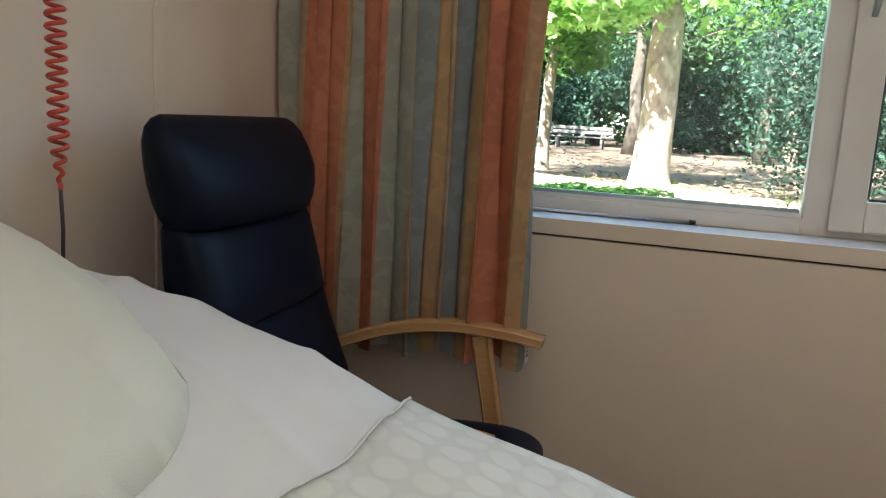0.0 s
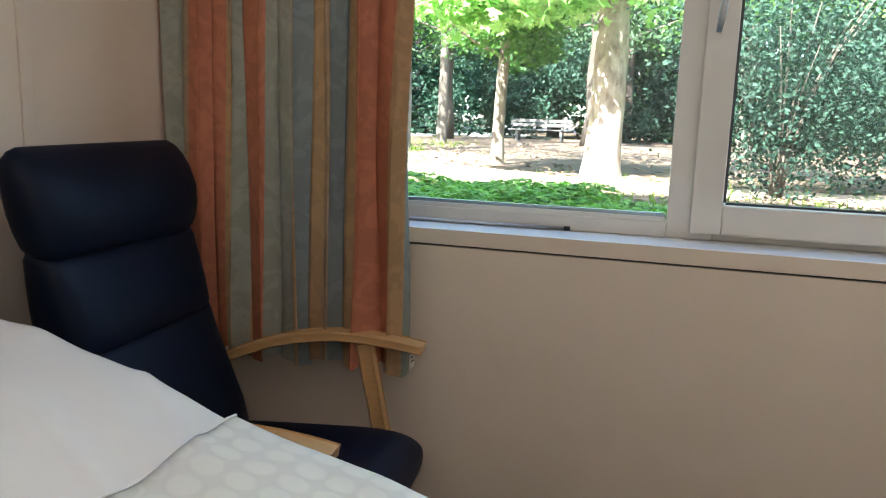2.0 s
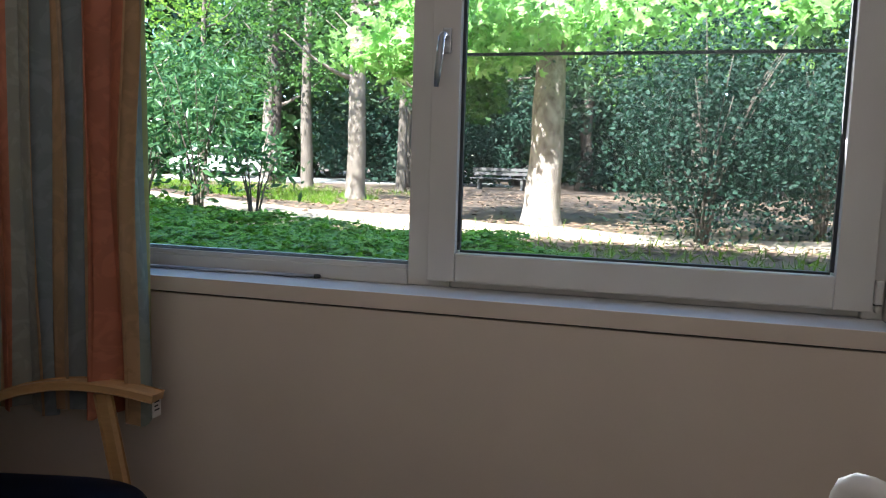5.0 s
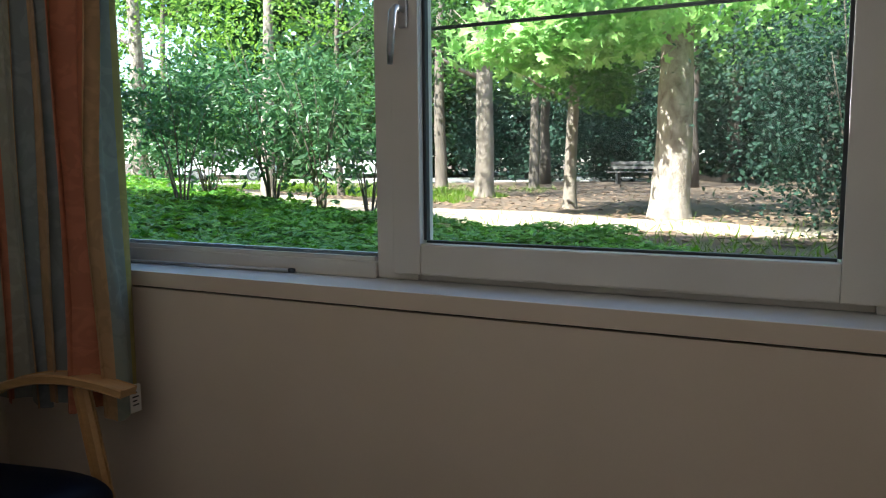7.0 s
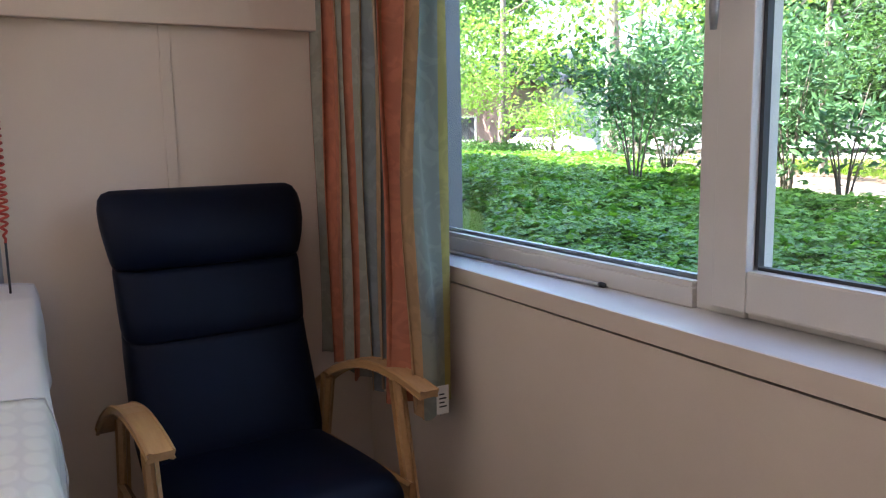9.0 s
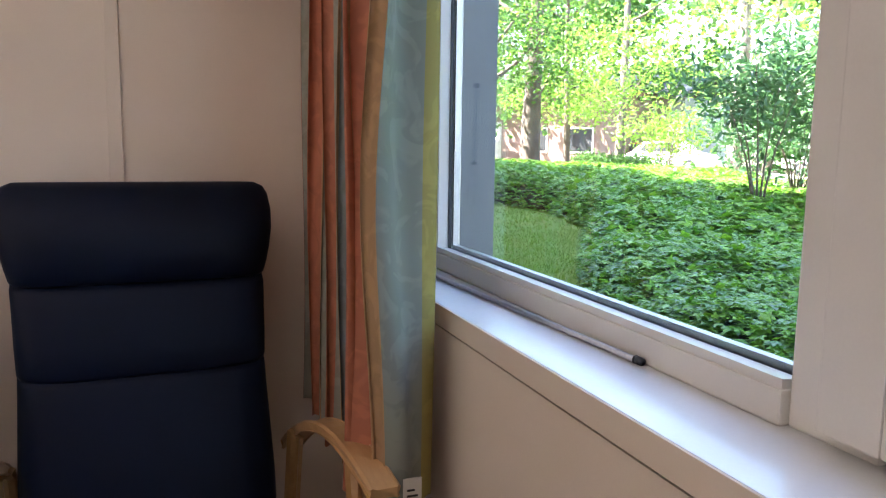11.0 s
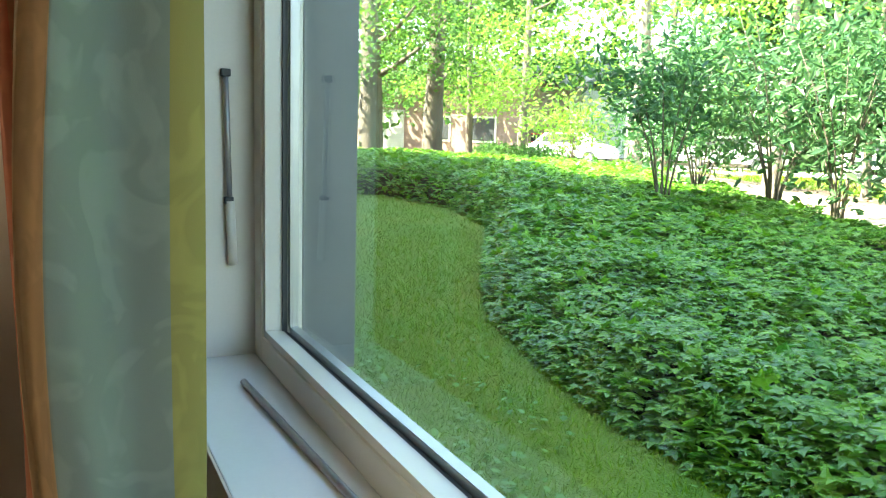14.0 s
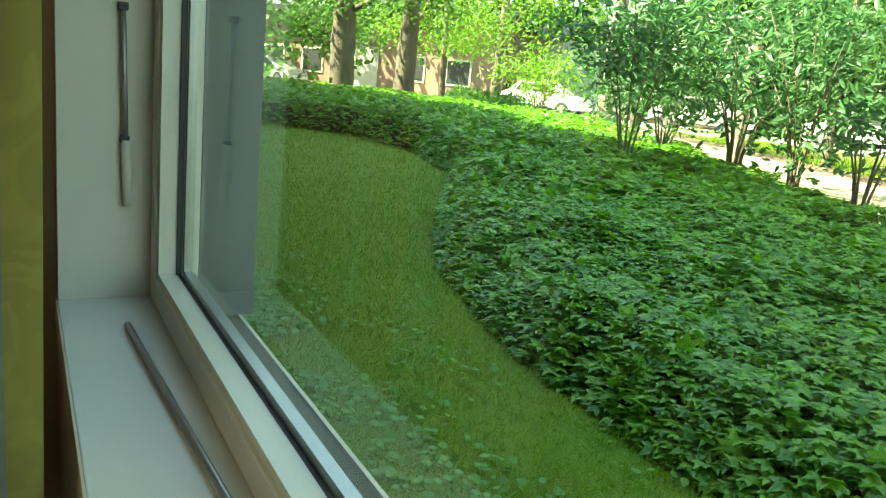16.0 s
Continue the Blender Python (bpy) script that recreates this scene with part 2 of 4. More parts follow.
def window():
    w = thing("window_1", "white painted window with a fixed pane and a hinged sash", "window", kind="structure", at=(0, 0, 0))
    # fixed frame: rails and stiles
    part("frame_jamb", box(RL + 0.001, 0.192, FY, 0.21, SILL, HEAD, 0.004), PLASTIC, w)
    part("frame_jamb", box(2.49, RR - 0.001, FY, 0.21, SILL, HEAD, 0.004), PLASTIC, w)
    part("frame_mullion", box(1.383, 1.500, FY + 0.012, 0.21, SILL, HEAD, 0.004), PLASTIC, w)
    part("frame_bottom", box(0.192, 1.383, FY, 0.21, SILL, 0.970, 0.004), PLASTIC, w)
    part("frame_bottom", box(1.500, 2.49, FY + 0.02, 0.21, SILL, 0.950, 0.004), PLASTIC, w)
    part("frame_head", box(0.192, 2.49, FY, 0.21, 2.14, HEAD, 0.004), PLASTIC, w)
    # glazing beads, sloped towards the pane
    def bead(pts, d):
        a, b = Vector(pts[0]), Vector(pts[1])
        d = Vector(d)
        return loft([[p, p + d, p + d + Vector((0, 0.030, 0)) - d * 0.25, p + Vector((0, 0.030, 0))] for p in (a, b)])
    part("glazing_bead", bead(((0.196, FY + 0.004, 0.970), (1.379, FY + 0.004, 0.970)), (0, 0, 0.012)), PLASTIC, w)
    part("glazing_bead", bead(((0.192, FY + 0.004, 0.976), (0.192, FY + 0.004, 2.14)), (0.014, 0, 0)), PLASTIC, w)
    part("gasket", box(0.204, 1.379, 0.172, 0.180, 0.972, 0.978), GASKET, w)
    part("gasket", box(0.202, 0.207, 0.172, 0.180, 0.978, 2.14), GASKET, w)
    part("spacer_bar", box(0.212, 1.379, 0.182, 0.196, 0.974, 0.988), ALU, w, "silvery spacer bar between the panes")
    part("spacer_bar", box(0.204, 0.216, 0.182, 0.196, 0.988, 2.14), ALU, w)
    pane = part("pane", box(0.200, 1.388, 0.178, 0.181, 0.971, 2.145), GLASS, w, "clear double glazing")
    pane.visible_shadow = False
    # hinged sash
    SY = 0.128
    sash = new("sash")
    sash.parent = w
    part("sash_stile", box(1.443, 1.519, SY, 0.20, 0.946, 2.13, 0.003), PLASTIC, sash)
    part("sash_stile", box(2.428, 2.510, SY, 0.20, 0.946, 2.13, 0.003), PLASTIC, sash)
    part("sash_rail", box(1.519, 2.428, SY, 0.20, 0.946, 1.024, 0.006), PLASTIC, sash)
    part("sash_rail", box(1.519, 2.428, SY, 0.20, 2.05, 2.13, 0.006), PLASTIC, sash)
    part("gasket", box(1.519, 1.527, 0.150, 0.166, 1.030, 2.05), GASKET, sash)
    part("gasket", box(2.420, 2.428, 0.150, 0.166, 1.030, 2.05), GASKET, sash)
    part("gasket", box(1.527, 2.420, 0.150, 0.166, 1.024, 1.030), GASKET, sash)
    pane = part("pane", box(1.517, 2.43, 0.160, 0.163, 1.022, 2.052), GLASS, sash, "clear double glazing")
    pane.visible_shadow = False
    part("hinge", box(2.512, 2.528, 0.122, 0.142, 0.965, 1.02, 0.003), PLASTIC, w, "white corner hinge of the sash")
    part("hinge", box(2.514, 2.526, 0.120, 0.140, 0.945, 0.961, 0.004), PLASTIC, w)
    part("hinge_gap", box(2.510, 2.53, 0.135, 0.145, 0.961, 0.965), GASKET, w)
    # lever handle
    h = part("handle", box(1.472, 1.496, 0.118, 0.128, 1.535, 1.600, 0.004), ALU, sash, "silver lever handle turned down")
    part("lever", tube([(1.484, 0.118, 1.578), (1.484, 0.088, 1.578), (1.483, 0.076, 1.568), (1.480, 0.074, 1.53), (1.474, 0.078, 1.48), (1.470, 0.082, 1.448)],
                       [0.008, 0.008, 0.009, 0.009, 0.009, 0.006], 12), ALU, h, smooth=True)
    part("lower_screen_bar", box(1.50, 2.49, 0.224, 0.232, 1.543, 1.551), GASKET, w, "thin black bar behind the pane")
    return w


window()
# grey lining of the opening on the outside
setting("outer_lining", box(RL - 0.019, 0.186, 0.212, 0.306, SILL - 0.03, HEAD + 0.04, 0.002), JAMB, "dark grey outer lining of the window opening", "trim")
setting("outer_lining", box(2.496, RR + 0.049, 0.212, 0.306, SILL - 0.03, HEAD + 0.04, 0.002), JAMB, "dark grey outer lining of the window opening", "trim")
# reveal and casing
bm = box(RL - 0.02, RL, 0.001, 0.2, SILL, HEAD, 0.001)
setting("reveal", bm, PLASTIC, "white painted window reveal", "trim")
setting("reveal", box(RR, RR + 0.02, 0.001, 0.2, SILL, HEAD, 0.001), PLASTIC, "white painted window reveal", "trim")
setting("trim", box(RL - 0.02, RR + 0.047, -0.003, 0.0015, 0.886, SILL - 0.001, 0.001), WALL, "narrow casing board under the sill", "trim")
setting("trim", box(RR + 0.001, RR + 0.047, -0.003, 0.0015, SILL, HEAD + 0.04, 0.001), WALL, "narrow casing board beside the window", "trim")
setting("trim", box(2.545, 2.572, -0.004, 0.003, 0.11, 0.880, 0.002), WALL, "cover strip over a panel joint", "trim")
setting("trim", box(2.70, 2.73, -0.006, 0.003, 0.11, CZ, 0.002), WALL, "cover strip over a panel joint", "trim")
setting("baseboard", box(WX, RX, -0.012, 0.004, 0, 0.10, 0.003), FLOORM, "dark brown vinyl skirting", "skirting")
setting("baseboard", box(WX - 0.002, WX + 0.012, BY, -0.012, 0, 0.10, 0.003), FLOORM, "dark brown vinyl skirting", "skirting")
# headwall rail and panel joint
setting("trim", box(WX, WX + 0.035, BY, -0.09, 1.612, 1.80, 0.004), WALL, "wide rail along the panelled wall", "rail")
setting("trim", box(WX, WX + 0.006, -0.628, -0.596, 0.10, 1.611, 0.002), WALL, "cover strip over a panel joint", "trim")


def sill_rod():
    t = thing("sill_rod", "thin metal rod with a black end lying on the sill", "rod", at=(0, 0, SILL))
    p = [(0.307, 0.087, 0.0062), (1.122, 0.130, 0.0062)]
    part("rod", tube(p, 0.0050, 10), ALU, t, smooth=True)
    part("end_cap", tube([(1.118, 0.1298, 0.0072), (1.134, 0.1306, 0.0072)], [0.0065, 0.0058], 10), GASKET, t, "black plastic cap", True)


sill_rod()


def casement_stay():
    t = thing("casement_stay", "slim metal stay fixed upright on the window reveal", "window stay", at=(RL, 0, 0))
    part("rod", tube([(0.009, 0.099, 1.19), (0.009, 0.094, 1.395)], 0.0045, 8), ALU, t, smooth=True)
    part("sleeve", tube([(0.010, 0.103, 1.085), (0.010, 0.099, 1.19)], 0.0075, 10), PLASTIC, t, smooth=True)
    part("clip", box(0.0, 0.014, 0.091, 0.105, 1.185, 1.197, 0.002), GASKET, t)
    part("clip", box(0.0, 0.014, 0.087, 0.102, 1.388, 1.400, 0.002), GASKET, t)


casement_stay()


# ---- curtain ----
def curtain_mat():
    m, nt, p = nodes_of("striped_curtain_cloth")
    uv = nt.nodes.new("ShaderNodeUVMap")
    sep = nt.nodes.new("ShaderNodeSeparateXYZ")
    nt.links.new(uv.outputs[0], sep.inputs[0])
    ramp = nt.nodes.new("ShaderNodeValToRGB")
    cr = ramp.color_ramp
    cr.interpolation = "CONSTANT"
    RED, TERRA, OCHRE, TAN, SAGE, BLUE, GREY, YEL = (0.35, 0.095, 0.048), (0.45, 0.15, 0.075), (0.40, 0.235, 0.11), (0.36, 0.24, 0.14), (0.28, 0.265, 0.20), (0.185, 0.195, 0.18), (0.20, 0.215, 0.17), (0.29, 0.235, 0.058)
    runs = [(0.0, SAGE), (0.045, TAN), (0.09, TERRA), (0.235, OCHRE), (0.265, SAGE), (0.31, OCHRE), (0.335, TERRA), (0.425, SAGE), (0.52, OCHRE), (0.545, BLUE), (0.60, OCHRE),
            (0.65, TAN), (0.69, BLUE), (0.77, OCHRE), (0.795, TERRA), (0.93, OCHRE)]
    stops = [(0.0, RED)] + [(0.025 + 0.715 * p, c) for p, c in runs] + [(0.74, GREY), (0.95, YEL)]
    while len(cr.elements) > 1:
        cr.elements.remove(cr.elements[-1])
    cr.elements[0].position, cr.elements[0].color = 0, (*stops[0][1], 1)
    for pos, c in stops[1:]:
        cr.elements.new(pos).color = (*c, 1)
    nt.links.new(sep.outputs[0], ramp.inputs[0])
    co = nt.nodes.new("ShaderNodeTexCoord")
    vo = nt.nodes.new("ShaderNodeTexNoise")
    vo.inputs["Scale"].default_value, vo.inputs["Detail"].default_value, vo.inputs["Distortion"].default_value = 14, 2, 1.5
    nt.links.new(co.outputs["Object"], vo.inputs["Vector"])
    r = nt.nodes.new("ShaderNodeMapRange")
    r.inputs[1].default_value, r.inputs[2].default_value, r.inputs[3].default_value, r.inputs[4].default_value = 0.48, 0.56, 0.92, 1.08
    nt.links.new(vo.outputs[0], r.inputs[0])
    h = nt.nodes.new("ShaderNodeHueSaturation")
    nt.links.new(r.outputs[0], h.inputs["Value"])
    nt.links.new(ramp.outputs[0], h.inputs["Color"])
    nt.links.new(h.outputs[0], p.inputs["Base Color"])
    p.inputs["Roughness"].default_value = 0.75
    w = nt.nodes.new("ShaderNodeTexNoise")
    w.inputs["Scale"].default_value = 900
    nt.links.new(co.outputs["Object"], w.inputs["Vector"])
    b = nt.nodes.new("ShaderNodeBump")
    b.inputs["Strength"].default_value, b.inputs["Distance"].default_value = 0.2, 0.0005
    nt.links.new(w.outputs[0], b.inputs["Height"])
    nt.links.new(b.outputs[0], p.inputs["Normal"])
    tr = nt.nodes.new("ShaderNodeBsdfTranslucent")
    nt.links.new(h.outputs[0], tr.inputs[0])
    ms = nt.nodes.new("ShaderNodeMixShader")
    ms.inputs[0].default_value = 0.08
    nt.links.new(p.outputs[0], ms.inputs[1])
    nt.links.new(tr.outputs[0], ms.inputs[2])
    nt.links.new(ms.outputs[0], nt.nodes["Material Output"].inputs[0])
    return m


def curtain():
    t = thing("curtain", "striped terracotta, ochre and grey curtain drawn to the window's end", "curtain", at=(0.41, -0.14, 0.56))
    N, M = 150, 44
    bm = bmesh.new()
    uvl = bm.loops.layers.uv.new("UVMap")
    rows = []
    rnd = random.Random(5)
    ph = [rnd.uniform(-0.5, 0.5) for _ in range(12)]
    for j in range(M + 1):
        v = j / M
        z = 0.56 + v * 1.86
        row = []
        for i in range(N + 1):
            u = i / N
            if u < 0.025:   # the edge is tucked to the wall
                q = u / 0.025
                x, y = 0.058, -0.03 - 0.133 * q
            elif u < 0.74:
                s = u / 0.74
                x = 0.060 + s * (0.690 + 0.02 * v)
                k = 7.5 * s
                amp = (0.021 + 0.024 * min(max((s - 0.66) / 0.14, 0), 1)) * (0.8 + 0.4 * math.sin(2.3 * k + 0.3)) * (1 - 0.2 * v)
                y = -0.163 + 0.026 * s + amp * math.sin(2 * math.pi * k + 3.3 + 0.8 * math.sin(3 * v + ph[int(k)])) + 0.005 * math.sin(9 * v + 2 * k)
                x += 0.016 * math.sin(4 * math.pi * k + 0.5 + v) + 0.006 * math.sin(6 * v + 5 * k)
                bulge = 0.03 * math.exp(-((v - 0.32) / 0.18) ** 2)
                y -= bulge * max(0, s - 0.85) / 0.15
            else:   # the last width turns back towards the pane
                s = (u - 0.74) / 0.26
                x = 0.750 + 0.02 * v - 0.050 * s - 0.03 * s * v + 0.024 * math.sin(math.pi * s) * math.sin(1.2 + 6 * v) + 0.010 * math.sin(2.5 * math.pi * s + 2 * v)
                bulge = 0.03 * math.exp(-((v - 0.32) / 0.18) ** 2)
                y = -0.140 + 0.104 * s + 0.008 * math.sin(6 * s + 3 * v) - bulge * (1 - s)
            z2 = z + (0.012 * math.sin(u * 40) + 0.01 * math.sin(u * 13)) * (1 - v) ** 6
            row.append(bm.verts.new((x - 0.41, y + 0.14, z2 - 0.56)))
        rows.append(row)
    for j in range(M):
        for i in range(N):
            f = bm.faces.new((rows[j][i], rows[j][i + 1], rows[j + 1][i + 1], rows[j + 1][i]))
            f.smooth = True
            for lp, (a, b) in zip(f.loops, ((i, j), (i + 1, j), (i + 1, j + 1), (i, j + 1))):
                lp[uvl].uv = (a / N, b / M)
    cloth = part("cloth", bm, curtain_mat(), t)
    part("curtain_rail", box(-0.34, 2.3, -0.01, 0.02, 1.86, 1.885, 0.003), ALU, t, "metal ceiling rail")
    tag = part("tag", box(0.352, 0.356, 0.03, 0.065, 0.0, 0.075), PLASTIC, t, "small white laundry tag")
    for k in range(4):
        part("print_line", box(0.3562, 0.3568, 0.037, 0.058 - 0.006 * (k % 2), 0.018 + 0.011 * k, 0.022 + 0.011 * k), DARK, tag)
    return t


curtain()


# ---- armchair ----
def armchair():
    t = thing("armchair", "high-backed navy leatherette armchair with beech arms and legs", "armchair", at=(0.52, -0.53, 0), rz=5)

    def cushion(name, secs, label=""):
        return part(name, loft(secs), NAVY, t, label, True)

    def ring(c, half, thick, tilt, n=28, power=5.0):
        """A rounded cross section: c its middle, half its half width along y, thick its depth."""
        out = []
        for k in range(n):
            a = 2 * math.pi * k / n
            ca, sa = math.cos(a), math.sin(a)
            yy = half * math.copysign(abs(ca) ** (2 / power), ca)
            dd = thick / 2 * math.copysign(abs(sa) ** (2 / 3.6), sa)
            out.append((c[0] + dd * math.cos(tilt), yy, c[1] - dd * math.sin(tilt)))
        return out
    tilt = radians(12)
    # side outline of the back: height, front and rear face
    LINE = [(0.40, -0.05, -0.25), (0.50, -0.085, -0.285), (0.60, -0.125, -0.315), (0.70, -0.165, -0.34), (0.80, -0.192, -0.348), (0.90, -0.222, -0.350), (0.95, -0.236, -0.350), (1.04, -0.244, -0.354), (1.16, -0.286, -0.366)]

    def faces_at(z):
        for (a, f0, r0), (b, f1, r1) in zip(LINE, LINE[1:]):
            if a <= z <= b:
                q = (z - a) / (b - a)
                return f0 + (f1 - f0) * q, r0 + (r1 - r0) * q

    def slices(rows):
        """rows: height, half width, how far front and rear draw in."""
        out = []
        for z, h, inset in rows:
            f, r = faces_at(z)
            out.append(ring(((f + r) / 2, z), h, max(f - r - 2 * inset, 0.015), tilt))
        return out
    cushion("backrest", slices([(0.40, 0.24, 0.06), (0.415, 0.252, 0.03), (0.46, 0.257, 0.008), (0.52, 0.258, 0.0), (0.60, 0.257, 0.0), (0.70, 0.255, 0.0), (0.745, 0.254, 0.003), (0.757, 0.253, 0.009)]))
    cushion("back_cushion", slices([(0.756, 0.253, 0.009), (0.766, 0.255, 0.002), (0.82, 0.258, 0.0), (0.88, 0.260, 0.002), (0.925, 0.262, 0.006), (0.942, 0.259, 0.016)]))
    cushion("headrest", slices([(0.940, 0.259, 0.016), (0.950, 0.264, 0.002), (0.975, 0.270, -0.010), (1.01, 0.277, -0.017), (1.05, 0.283, -0.017), (1.09, 0.285, -0.010), (1.12, 0.281, 0.004), (1.137, 0.271, 0.020), (1.146, 0.252, 0.040)]))
    # seat, front edge rolled
    seat = []
    for x, zt, zb, half in [(-0.20, 0.44, 0.36, 0.235), (-0.15, 0.452, 0.34, 0.25), (0.05, 0.462, 0.335, 0.26), (0.22, 0.475, 0.335, 0.262), (0.31, 0.470, 0.345, 0.262), (0.355, 0.445, 0.36, 0.255), (0.37, 0.41, 0.385, 0.24)]:
        sec = []
        for k in range(28):
            a = 2 * math.pi * k / 28
            ca, sa = math.cos(a), math.sin(a)
            sec.append((x, half * math.copysign(abs(ca) ** 0.35, ca), (zt + zb) / 2 + (zt - zb) / 2 * math.copysign(abs(sa) ** 0.6, sa)))
        seat.append(sec)
    sub = cushion("seat", seat).modifiers.new("rounding", "SUBSURF")
    sub.levels = sub.render_levels = 2

    def slat(name, pts, w, h, parent=t):
        """A bent wooden slat: pts in the x-z plane at y, w across, h thick."""
        secs = []
        for i, (x, y, z) in enumerate(pts):
            a, b = pts[max(i - 1, 0)], pts[min(i + 1, len(pts) - 1)]
            d = Vector((b[0] - a[0], 0, b[2] - a[2])).normalized()
            n = Vector((-d.z, 0, d.x))
            c = Vector((x, y, z))
            e, r = Vector((0, 1, 0)), 0.28
            q = []
            for su, sv in ((-1, -1), (1, -1), (1, 1), (-1, 1)):
                for f, g in (((1 - r), 1), (1, (1 - r))) if su * sv > 0 else ((1, (1 - r)), ((1 - r), 1)):
                    q.append(c + e * (su * w / 2 * (1 - (1 - f) * h / w * 1.5)) + n * (sv * h / 2 * g))
            secs.append(q)
        return part(name, loft(secs), BEECH, parent)
    for s in (-1, 1):
        y = 0.322 * s + 0.022
        arm = [(x, y, 0.657 - (0.72 if x < 0.14 else 0.48) * (x - 0.14) ** 2) for x in (-0.36 + 0.69 * k / 12 for k in range(13))]
        slat("armrest", arm, 0.058, 0.026)
        slat("leg", [(0.175 + 0.13 * k / 6, y * 0.985, 0.640 - 0.640 * k / 6) for k in range(7)], 0.030, 0.050)
        slat("leg", [(-0.22 - 0.13 * k / 6, y * 0.93, 0.555 - 0.555 * k / 6) for k in range(7)], 0.030, 0.050)
        slat("side_rail", [(-0.27, y * 0.95, 0.33), (0.0, y * 0.95, 0.345), (0.262, y * 0.95, 0.36)], 0.024, 0.05)
    return t


armchair()


# ---- bed ----
def bed_top(x):
    pts = [(-0.1, 0.885), (0.0, 0.893), (0.2, 0.896), (0.36, 0.883), (0.45, 0.873), (0.56, 0.845), (0.67, 0.818), (0.8, 0.772), (1.0, 0.724), (1.12, 0.696), (1.5, 0.645), (2.4, 0.62)]
    for (a, b), (c, d) in zip(pts, pts[1:]):
        if a <= x <= c:
            return b + (d - b) * (x - a) / (c - a)
    return 0.62


YB0, YB1 = -1.71, -1.0       # the bed's long sides
YM = (YB0 + YB1) / 2


def quilt_mat():
    """Pale quilt stitched in rows of overlapping scallops."""
    m, nt, p = nodes_of("scalloped_quilt")
    co = nt.nodes.new("ShaderNodeTexCoord")
    mp = nt.nodes.new("ShaderNodeMapping")
    mp.inputs["Scale"].default_value = (21, 21, 0.01)
    nt.links.new(co.outputs["Object"], mp.inputs[0])
    v = nt.nodes.new("ShaderNodeTexVoronoi")
    v.feature, v.inputs["Randomness"].default_value, v.inputs["Scale"].default_value = "F1", 0.12, 1.0
    nt.links.new(mp.outputs[0], v.inputs["Vector"])
    r = nt.nodes.new("ShaderNodeMapRange")
    r.inputs[1].default_value, r.inputs[2].default_value = 0.36, 0.50
    nt.links.new(v.outputs["Distance"], r.inputs[0])
    mix = nt.nodes.new("ShaderNodeMix")
    mix.data_type = "RGBA"
    mix.inputs[6].default_value, mix.inputs[7].default_value = (0.675, 0.66, 0.615, 1), (0.615, 0.60, 0.57, 1)
    nt.links.new(r.outputs[0], mix.inputs[0])
    nt.links.new(mix.outputs[2], p.inputs["Base Color"])
    p.inputs["Roughness"].default_value = 0.9
    b = nt.nodes.new("ShaderNodeBump")
    b.inputs["Strength"].default_value, b.inputs["Distance"].default_value, b.invert = 0.25, 0.005, True
    nt.links.new(r.outputs[0], b.inputs["Height"])
    nt.links.new(b.outputs[0], p.inputs["Normal"])
    return m


def cover(x0, x1, drop, lift, ragged, n=60, m=56):
    """A cloth laid over the mattress that hangs down at both sides."""
    bm = bmesh.new()
    rows = []
    for i in range(n + 1):
        row = []
        for j in range(m + 1):
            v = j / m * 2 - 1
            half, mid = (YB1 - YB0) / 2, (YB1 + YB0) / 2
            u = i / n
            e = x0 + ragged * (0.6 * math.sin(2.2 * v + 0.5) + 0.3 * math.sin(5 * v))
            x = e + (x1 - e) * u
            h = bed_top(x) + lift
            s = abs(v)
            if s < 0.80:
                y, z = mid + v / 0.80 * half * 0.97, h + 0.010 - 0.012 * (s / 0.8) ** 4
            else:
                q = (s - 0.80) / 0.20
                y = mid + math.copysign(half * (0.97 + 0.03 * min(1, q * 4)) + 0.008 * q + lift, v)
                z = h - 0.004 - drop * q ** 1.2
                y += 0.010 * q * math.sin(x * 17 + 2) + 0.022 * q * noise.noise((x * 7, z * 5, 4))
            z += 0.007 * (1 - abs(noise.noise((x * 3.5 + y * 6, y * 3 - x * 2, lift * 50)))) ** 9 + 0.007 * noise.noise((x * 5, y * 5, lift * 90)) + 0.004 * noise.noise((x * 14, y * 11, 3)) + 0.018 * max(0, noise.noise((x * 3 + y * 7, y * 2, 7 + lift))) ** 1.5 + 0.010 * max(0, noise.noise((x * 9 - y * 4, y * 3, 2))) ** 2 
            row.append(bm.verts.new((x - 1.2, y - YM, z)))
        rows.append(row)
    for a, b in zip(rows, rows[1:]):
        for j in range(m):
            bm.faces.new((a[j], b[j], b[j + 1], a[j + 1]))
    return bm


def thicken(ob, d):
    k = ob.modifiers.new("cloth", "SOLIDIFY")
    k.thickness, k.offset = d, -1
    return ob


